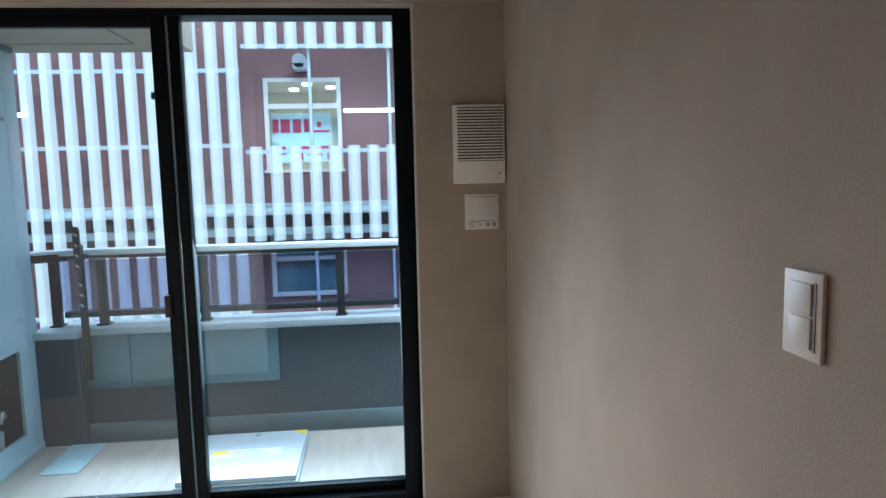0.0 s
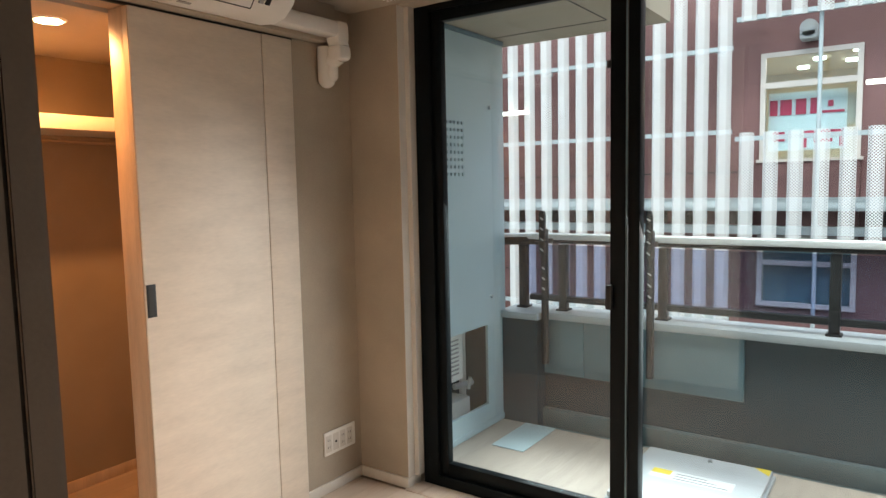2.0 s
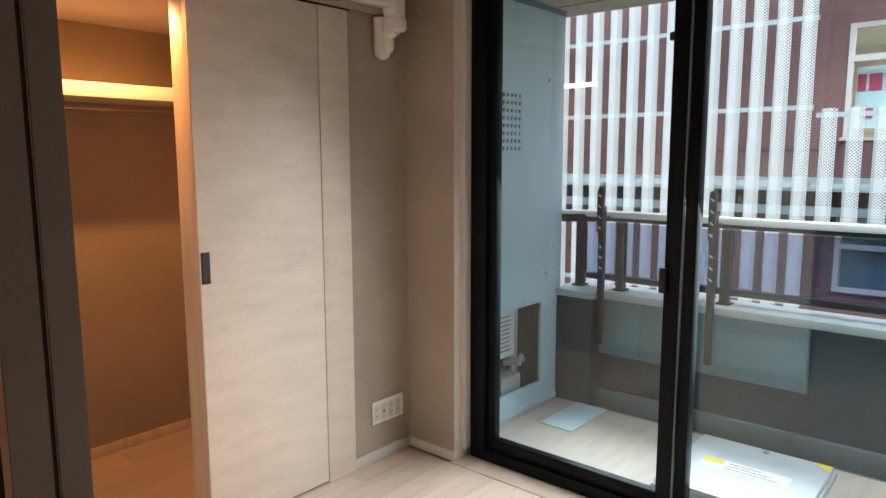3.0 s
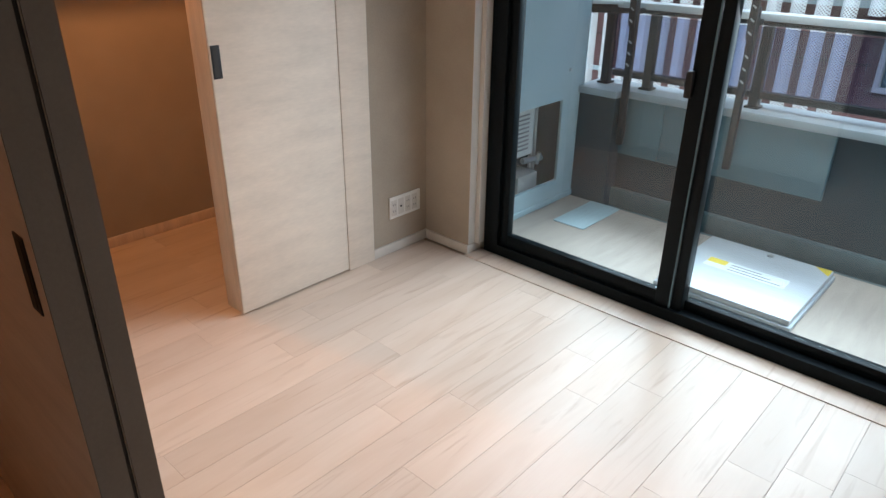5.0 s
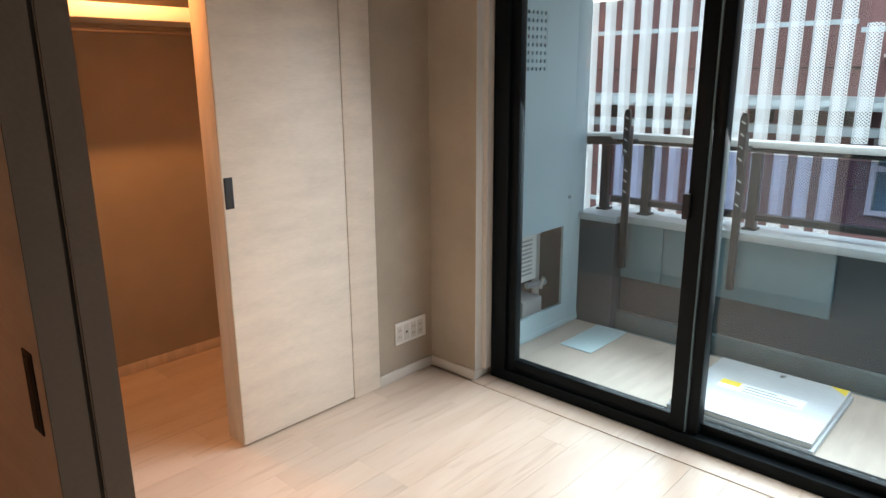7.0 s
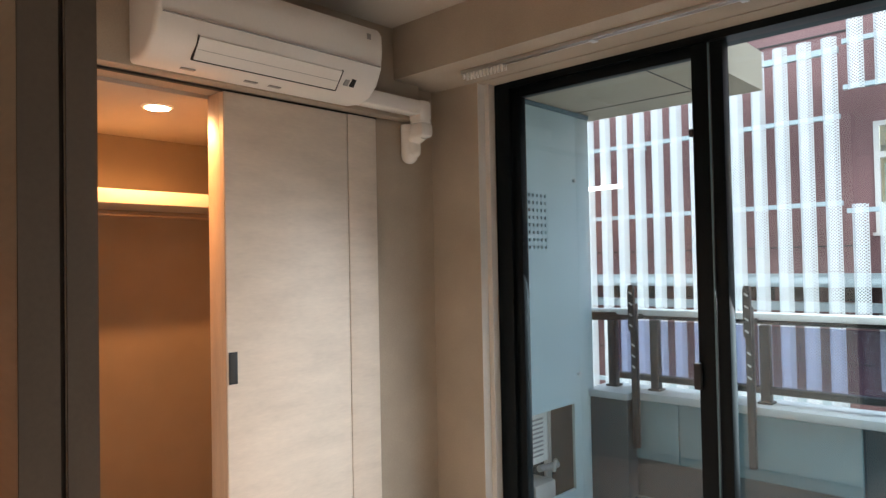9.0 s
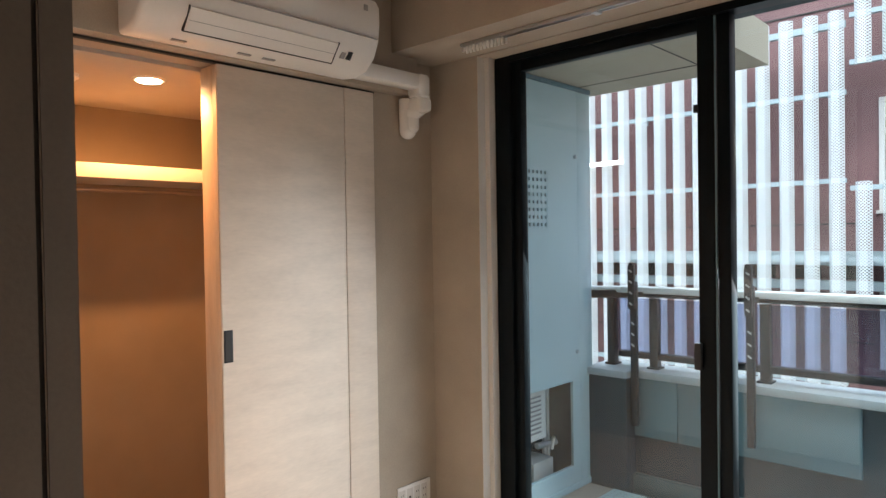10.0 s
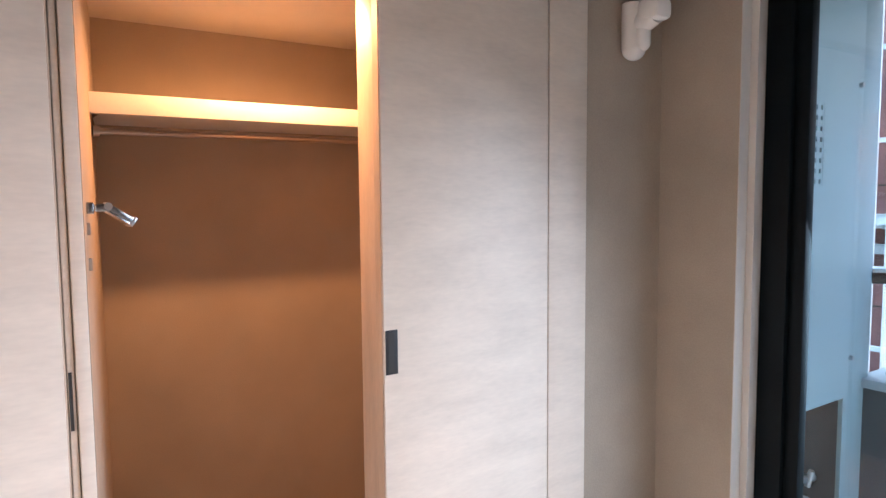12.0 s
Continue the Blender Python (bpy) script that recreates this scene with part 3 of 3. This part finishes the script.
# ---- balcony ----
structure("balcony_floor", box(bmesh.new(), -2.2, 2.6, YW + 0.22, 4.35, -0.2, 0.030), DECK, "wood-patterned vinyl balcony floor", "balcony floor")
structure("balcony_gutter", box(bmesh.new(), -2.2, 2.6, 4.35, 4.47, -0.2, 0.006), GUTTER, "teal coated gutter along the balcony parapet", "gutter")
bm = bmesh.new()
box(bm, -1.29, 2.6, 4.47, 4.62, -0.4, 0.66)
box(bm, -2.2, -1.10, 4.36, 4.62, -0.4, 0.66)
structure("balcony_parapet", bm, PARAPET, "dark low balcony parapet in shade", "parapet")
structure("parapet_coping", box(box(bmesh.new(), -1.085, 2.6, 4.41, 4.66, 0.662, 0.705, 0.006), -1.36, -1.088, 4.34, 4.66, 0.662, 0.703, 0.006), COPING, "pale metal coping of the parapet", "coping")
board = thing("parapet_board", "grey-blue painted panel fixed to the balcony parapet", "panel")
slab("panel", -1.095, -0.846, 4.445, 4.468, 0.33, 0.655, LOCKER_DARK, board, bevel=0.002)
slab("panel", -0.842, 0.02, 4.445, 4.468, 0.33, 0.655, LOCKER_DARK, board, bevel=0.002)
bm = bmesh.new()
box(bm, -2.2, -0.40, YW + 0.22, 4.56, 2.30, 2.50)
structure("balcony_soffit", bm, SOFFIT, "beige painted soffit of the balcony above", "soffit")
bm = bmesh.new()
box(bm, -1.40, -0.645, 4.284, 4.290, 2.2975, 2.2995)
box(bm, -0.648, -0.642, 3.62, 4.290, 2.2975, 2.2995)
structure("soffit_joint", bm, SLOT, "dark joint of the hatch panel in the soffit", "joint")

structure("parapet_upstand", box(bmesh.new(), -1.10, 2.6, 4.425, 4.469, 0.007, 0.115, 0.004), GUTTER, "teal waterproof upstand at the foot of the parapet", "upstand")

# railing
fence = thing("balcony_railing", "dark bronze balcony railing with tinted glass and white top", "railing")
slab("top_rail", -1.22, 2.6, 4.49, 4.56, 1.105, 1.127, RAIL, fence, bevel=0.008)
slab("top_cap", -1.22, 2.6, 4.475, 4.575, 1.128, 1.162, CAP, fence, bevel=0.004)
bm = bmesh.new()
box(bm, -0.03, 0.20, -0.035, 0.035, 1.095, 1.142, 0.01)
ret = part("return_rail", bm, RAIL, fence)
ret.matrix_basis = pose(-1.20, 4.525, 0, 0, 0, 212)
bm = bmesh.new()
box(bm, -0.03, 0.18, -0.05, 0.05, 1.1435, 1.1615, 0.004)
ret = part("return_cap", bm, CAP, fence)
ret.matrix_basis = pose(-1.20, 4.525, 0, 0, 0, 212)
slab("bottom_rail", -1.22, 2.6, 4.50, 4.55, 0.755, 0.790, RAIL, fence, bevel=0.004)
for x in (-1.265, -1.00, -0.41, 0.405, 1.22, 2.0):
    slab("post", x - 0.024, x + 0.024, 4.495, 4.545, 0.706, 1.10, RAIL, fence, bevel=0.005)
    slab("post_foot", x - 0.035, x + 0.035, 4.48, 4.56, 0.705, 0.716, RAIL, fence, bevel=0.003)
for x0, x1 in ((-1.24, -1.024), (-0.976, -0.434), (-0.386, 0.381), (0.429, 1.196), (1.244, 1.976)):
    g = slab("pane", x0, x1, 4.521, 4.529, 0.79, 1.095, TINTED, fence)
    g.visible_shadow = False


def pole_bracket(x):
    t = thing("laundry_pole_bracket", "dark slotted laundry pole bracket on the balcony rail", "bracket", "laundry brackets on the balcony")
    slab("bar", x - 0.018, x + 0.018, 4.372, 4.406, 0.40, 1.20, RAIL, t, bevel=0.006)
    bm = bmesh.new()
    prism(bm, [(x - 0.018, 1.05), (x + 0.018, 1.05), (x + 0.018, 1.28), (x + 0.010, 1.305), (x - 0.010, 1.305), (x - 0.018, 1.28)], "y", 4.352, 4.371)
    part("slide", bm, RAIL, t)
    for z in (0.85, 0.91, 0.97, 1.08, 1.14, 1.20, 1.26):
        bm = bmesh.new()
        box(bm, -0.011, 0.011, -0.002, 0.002, -0.0035, 0.0035)
        s = part("slot", bm, COPING, t)
        s.matrix_basis = pose(x, 4.3500 if z > 1.04 else 4.3700, z, 0, 38, 0)
    slab("clamp", x - 0.014, x + 0.014, 4.407, 4.474, 1.11, 1.138, RAIL, t, bevel=0.004)


pole_bracket(-1.06)
pole_bracket(-0.44)

# meter locker with the water heater behind its opening
LKX = -1.33
locker = thing("meter_locker", "tall grey-blue steel utility locker with vent holes", "locker")
bm = bmesh.new()
box(bm, LKX - 0.02, LKX, 3.56, 3.63, 0.06, 2.27)
box(bm, LKX - 0.02, LKX, 3.63, 4.19, 0.645, 1.50)
box(bm, LKX - 0.02, LKX, 3.63, 4.19, 1.815, 2.27)
box(bm, LKX - 0.02, LKX, 4.19, 4.258, 0.06, 2.27)
box(bm, LKX - 0.02, LKX, 3.63, 4.19, 0.06, 0.17)
box(bm, LKX - 0.02, LKX, 3.63, 3.78, 1.50, 1.815)
box(bm, LKX - 0.02, LKX, 3.96, 4.19, 1.50, 1.815)
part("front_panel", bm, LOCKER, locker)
cols, rows_ = 5, 8
bm = bmesh.new()
py, pz = 0.18 / cols, 0.315 / rows_
for i in range(cols + 1):
    y = 3.78 + i * py
    box(bm, LKX - 0.004, LKX - 0.001, max(3.78, y - 0.0105), min(3.96, y + 0.0105), 1.50, 1.815)
for j in range(rows_ + 1):
    z = 1.50 + j * pz
    box(bm, LKX - 0.0045, LKX - 0.0015, 3.78, 3.96, max(1.50, z - 0.0115), min(1.815, z + 0.0115))
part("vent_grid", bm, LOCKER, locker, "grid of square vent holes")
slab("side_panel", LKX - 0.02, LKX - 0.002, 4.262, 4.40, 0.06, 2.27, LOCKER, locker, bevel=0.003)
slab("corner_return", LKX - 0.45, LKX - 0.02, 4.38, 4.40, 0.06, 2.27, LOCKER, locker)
slab("top_rail", LKX - 0.02, LKX + 0.004, 3.56, 4.40, 2.272, 2.297, LOCKER_DARK, locker, bevel=0.003)
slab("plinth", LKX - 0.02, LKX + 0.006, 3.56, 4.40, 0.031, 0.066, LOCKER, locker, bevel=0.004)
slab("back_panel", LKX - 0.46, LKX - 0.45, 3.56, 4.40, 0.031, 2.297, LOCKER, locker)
for z in (0.806, 1.90):
    k = part("knob", cyl(bmesh.new(), (LKX, 4.228, z), (LKX + 0.014, 4.228, z), 0.011, 0.009, 16), STEEL, locker, "small steel lock knob")
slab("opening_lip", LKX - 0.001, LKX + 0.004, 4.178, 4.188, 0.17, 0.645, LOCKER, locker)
heater = thing("water_heater", "white gas water heater with taps inside the locker", "water heater")
slab("casing", -1.74, -1.385, 3.60, 4.00, 0.36, 1.40, PLASTIC, heater, bevel=0.01)
for k in range(9):
    slab("louvre", -1.3845, -1.382, 3.72, 3.95, 0.40 + k * 0.024, 0.409 + k * 0.024, PLASTIC_GREY, heater)
slab("meter", -1.52, -1.372, 3.86, 4.05, 0.08, 0.25, CONCRETE, heater, bevel=0.012)
part("pipe", cyl(bmesh.new(), (-1.44, 4.06, 0.05), (-1.44, 4.06, 0.62), 0.014, seg=14), STEEL, heater)
part("pipe", cyl(bmesh.new(), (-1.46, 4.12, 0.05), (-1.46, 4.12, 0.60), 0.011, seg=14), STEEL, heater)
part("valve", cyl(bmesh.new(), (-1.43, 3.97, 0.31), (-1.40, 4.11, 0.31), 0.018, seg=14), STEEL, heater)
part("valve", cyl(bmesh.new(), (-1.40, 4.07, 0.28), (-1.385, 4.07, 0.35), 0.012, seg=14), STEEL, heater)
slab("tray", -1.74, -1.36, 3.58, 4.30, 0.031, 0.05, CONCRETE, heater)

# drain cover and escape hatch lid
drain = thing("drain_cover", "grey perforated drain cover set on the balcony floor", "drain cover")
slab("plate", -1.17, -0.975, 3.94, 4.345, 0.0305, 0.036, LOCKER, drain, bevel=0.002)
for i in range(5):
    for j in range(10):
        x, y = -1.145 + i * 0.036, 3.97 + j * 0.037
        slab("slot", x - 0.0055, x + 0.0055, y - 0.0045, y + 0.0045, 0.0362, 0.0366, BRACE, drain)

hatch = thing("escape_hatch", "square steel escape hatch lid with a yellow label", "hatch")
slab("frame", -0.40, 0.205, 3.625, 4.262, 0.0305, 0.055, COPING, hatch, bevel=0.004)
slab("lid", -0.39, 0.195, 3.635, 4.25, 0.056, 0.083, HATCH, hatch, bevel=0.006)
lab = slab("label", -0.29, 0.08, 3.90, 4.00, 0.0832, 0.0838, PAPER, hatch, "white printed warning label")
slab("label_patch", -0.288, -0.20, 3.945, 3.998, 0.0839, 0.0842, YELLOW, lab, "yellow block of the label")
for k in range(3):
    slab("print_line", -0.18, 0.06 - 0.05 * k, 3.915 + k * 0.028, 3.921 + k * 0.028, 0.0839, 0.0842, INK, lab)
bm = prism(bmesh.new(), [(0.195 - 0.006, 4.25 - 0.006), (0.195 - 0.006, 4.17), (0.115, 4.25 - 0.006)], "z", 0.0832, 0.0837)
part("corner_mark", bm, YELLOW, hatch, "yellow corner mark")
part("lid_pin", cyl(bmesh.new(), (-0.08, 4.20, 0.083), (-0.08, 4.20, 0.088), 0.014, seg=16), STEEL, hatch)

# ---- building across the lane ----
YB = 7.0
structure("ground", box(bmesh.new(), -300, 300, -300, 300, -3.4, -3.2), ASPHALT, "asphalt lane far below the balcony", "ground")
house = thing("opposite_building", "maroon clad building behind white perforated slats", "building")
SX0, SX1, SZ0, SZ1 = -0.415, 0.331, 0.36, 2.517
bm = bmesh.new()
box(bm, -9, SX0, YB + 0.25, YB + 0.45, -3.2, 4.6)
box(bm, SX1, 8, YB + 0.25, YB + 0.45, -3.2, 4.6)
box(bm, SX0, SX1, YB + 0.25, YB + 0.45, SZ1, 4.6)
box(bm, SX0, SX1, YB + 0.25, YB + 0.45, -3.2, SZ0)
part("wall", bm, MAROON, house)
for z in (0.55, 1.52, 3.3):
    slab("wall_joint", -9, SX0 - 0.05, YB + 0.243, YB + 0.2495, z, z + 0.012, SLOT, house)
slab("roof", -9, 8, YB + 0.2, YB + 4, 4.605, 4.8, CONCRETE, house)
for z, zz in ((1.19, 1.30), (0.99, 1.06)):
    slab("ledge", -9, 8, YB + 0.10, YB + 0.249, z, zz, BRACE, house)
bm = bmesh.new()
for k in range(24):
    x = -5.0 + k * 0.36
    if not (SX0 - 0.2 < x < SX1):
        box(bm, x, x + 0.2, YB + 0.238, YB + 0.2495, 1.07, 1.185)
part("dark_openings", bm, SLOT, house)
win = slab("window", SX0, SX1, YB + 0.22, YB + 0.26, SZ1 - 0.04, SZ1, SHOP_FRAME, house)
for x0, x1, z0, z1 in ((SX0, SX0 + 0.04, SZ0, SZ1 - 0.04), (SX1 - 0.04, SX1, SZ0, SZ1 - 0.04), (SX0 + 0.04, SX1 - 0.04, 2.22, 2.27), (SX0 + 0.04, SX1 - 0.04, SZ0, SZ0 + 0.04), (SX0 + 0.04, SX1 - 0.04, 0.72, 0.76)):
    slab("frame", x0, x1, YB + 0.22, YB + 0.26, z0, z1, SHOP_FRAME, win)
slab("spandrel", SX0, SX1, YB + 0.212, YB + 0.262, 0.975, 1.60, MAROON, house)
slab("sill", SX0 - 0.02, SX1 + 0.02, YB + 0.20, YB + 0.262, 1.60, 1.625, SHOP_FRAME, win)
slab("blind", SX0 + 0.04, SX1 - 0.04, YB + 0.30, YB + 0.31, SZ0, 0.975, LOCKER_DARK, house, "grey blind behind the lower window")
slab("frame", SX0, SX1, YB + 0.205, YB + 0.262, 0.935, 0.974, SHOP_FRAME, win)
sp = slab("pane", SX0 + 0.04, SX1 - 0.04, YB + 0.245, YB + 0.249, SZ0 + 0.04, SZ1 - 0.04, GLASS, win)
sp.visible_shadow = False
bm = bmesh.new()
box(bm, SX0 - 0.5, SX1 + 0.5, YB + 2.4, YB + 2.5, 0, 2.7)
box(bm, SX0 - 0.6, SX0 - 0.5, YB + 0.45, YB + 2.5, 0, 2.7)
box(bm, SX1 + 0.5, SX1 + 0.6, YB + 0.45, YB + 2.5, 0, 2.7)
box(bm, SX0 - 0.6, SX1 + 0.6, YB + 0.45, YB + 2.5, 2.62, 2.7)
box(bm, SX0 - 0.6, SX1 + 0.6, YB + 0.45, YB + 2.5, 0.0, 0.1)
part("room_shell", bm, SHOP_WALL, house, "warm lit shop interior")
for x, y in ((-0.25, 0.9), (0.05, 0.8), (0.25, 1.1), (-0.1, 1.4), (0.15, 1.7), (-0.3, 1.9)):
    part("shop_lamp", cyl(bmesh.new(), (x, YB + y, 2.595), (x, YB + y, 2.618), 0.055, seg=18), LIGHT_SHOP, house)
banner = slab("banner", -0.37, 0.22, YB + 0.36, YB + 0.365, 1.70, 2.19, PAPER, house, "white and red printed shop banner")
for x0, x1, z0, z1 in ((-0.36, -0.30, 2.00, 2.13), (-0.28, -0.19, 2.00, 2.13), (-0.16, -0.08, 2.00, 2.13), (-0.05, 0.0, 2.00, 2.13), (0.08, 0.12, 2.05, 2.10), (0.04, 0.20, 2.00, 2.02), (-0.10, 0.20, 1.83, 1.86), (-0.10, -0.07, 1.72, 1.83), (0.17, 0.20, 1.72, 1.83), (-0.33, -0.24, 1.78, 1.86), (-0.02, 0.12, 1.76, 1.79)):
    slab("block", x0, x1, YB + 0.353, YB + 0.359, z0, z1, RED, banner, "plain red printed block")
slab("side_poster", 0.225, 0.285, YB + 0.36, YB + 0.365, 1.90, 2.15, SHOP_WALL, house)
lamp("shop_light", "AREA", look((-0.05, YB + 1.2, 2.58), (-0.05, YB + 1.2, 0)), 14, (1.0, 0.85, 0.66), 0.8)
hood = part("vent_hood", box(bmesh.new(), -0.115, 0.02, YB + 0.10, YB + 0.25, 2.575, 2.66, 0.02), COPING, house, "pale metal vent hood")
bm = bmesh.new()
cyl(bm, (-0.0475, YB + 0.10, 2.665), (-0.0475, YB + 0.25, 2.665), 0.067, seg=24)
part("hood_cap", bm, COPING, hood)
# added glowing bars: an indoor lamp's reflection built as solid shapes
for x0, x1 in ((0.37, 0.86), (-2.9, -2.45)):
    part("tube_reflection", box(bmesh.new(), x0, x1, YB - 0.16, YB - 0.115, 2.145, 2.18, 0.01), REFLECTED_TUBE, house, "glowing bar standing in for a lamp reflected in the window")

# white perforated slats on braces
screen = thing("slat_screen", "white perforated vertical slat screen over the facade", "screen")
PITCH = 0.183
slat_me = {}


def slat(x, z0, z1):
    key = round(z1 - z0, 3)
    if key not in slat_me:
        bm = bmesh.new()
        for a, b, ya, yb in ((-0.057, -0.029, 0.045, 0.0), (-0.029, 0.029, 0.0, 0.0), (0.029, 0.057, 0.0, 0.045)):
            v = [bm.verts.new(c) for c in ((a, ya, 0), (b, yb, 0), (b, yb, key), (a, ya, key))]
            bm.faces.new(v)
        bmesh.ops.remove_doubles(bm, verts=bm.verts, dist=1e-5)
        bmesh.ops.recalc_face_normals(bm, faces=bm.faces)
        bmesh.ops.solidify(bm, geom=bm.faces[:], thickness=0.004)
        slat_me[key] = mesh_of("slat", bm, SLAT, False)
    ob = new("slat", slat_me[key])
    ob.parent = screen
    ob.location = (x, YB - 0.10, z0)


x = -0.648
while x > -6.5:
    slat(x, -0.6, 3.18)
    x -= PITCH
x = -0.648 + PITCH
while x < 5.0:
    slat(x, 0.955, 1.845)
    slat(x, 2.74, 3.5)
    x += PITCH
for z in (0.25, 1.845, 2.535):
    slab("brace", -6.6, -0.590, YB - 0.045, YB, z, z + 0.036, BRACE, screen)
for z in (1.78, 1.225, 2.755, 3.12):
    slab("brace", -0.56, 5.0, YB - 0.045, YB, z, z + 0.036, BRACE, screen)
slab("brace", -6.6, -0.590, YB - 0.045, YB, 1.225, 1.275, BRACE, screen)
slab("brace", -6.6, -0.590, YB - 0.045, YB, 3.06, 3.11, BRACE, screen)
for x in (0.055, 0.803, 2.3, 3.8):
    part("upright", cyl(bmesh.new(), (x, YB - 0.02, -0.6), (x, YB - 0.02, 3.5), 0.016, seg=12), BRACE, screen)
for x in (-6.0, -4.2, -2.4, -0.74, 1.5, 3.4):
    for z in (1.25, 2.60):
        slab("tie", x, x + 0.03, YB, YB + 0.25, z - 0.06, z - 0.02, BRACE, screen)

# ---- floor planks ----
PW = 0.1455
KNOWN = {0: 2.725, -2: 2.41, -3: 3.09, -5: 2.455, -7: 2.16}
plank_me = {}


def plank(x0, x1, y0, y1):
    key = (round(x1 - x0, 3), round(y1 - y0, 3))
    if key not in plank_me:
        w, h = key
        g, c = 0.0003, 0.0004
        bm = bmesh.new()
        base = [bm.verts.new(v) for v in ((g, g, -0.0075), (w - g, g, -0.0075), (w - g, h - g, -0.0075), (g, h - g, -0.0075))]
        mid = [bm.verts.new(v) for v in ((g, g, -c * 0.6), (w - g, g, -c * 0.6), (w - g, h - g, -c * 0.6), (g, h - g, -c * 0.6))]
        top = [bm.verts.new(v) for v in ((g + c, g + c, 0), (w - g - c, g + c, 0), (w - g - c, h - g - c, 0), (g + c, h - g - c, 0))]
        for lo, hi in ((base, mid), (mid, top)):
            for i in range(4):
                bm.faces.new((lo[i], lo[(i + 1) % 4], hi[(i + 1) % 4], hi[i]))
        bm.faces.new(top)
        plank_me[key] = mesh_of("plank", bm, PLANK, False)
    ob = new("plank", plank_me[key])
    ob.parent = floor
    ob.location = (x0, y0, 0)


rng = random.Random(4)
for k in range(-17, 10):
    x0 = -0.280 + k * PW
    x1 = x0 + PW
    x0, x1 = max(x0, -2.65), min(x1, XR)
    if x1 - x0 < 0.01:
        continue
    lo = 1.45 if x1 < XD - 0.01 else YS
    hi = YW - 0.03
    joint = KNOWN.get(k, 2.2 + 0.9 * rng.random())
    y = joint - 0.909 * 8
    while y < hi:
        a, b = max(y, lo), min(y + 0.909, hi)
        if b - a > 0.01:
            plank(x0, x1, a, b)
        y += 0.909
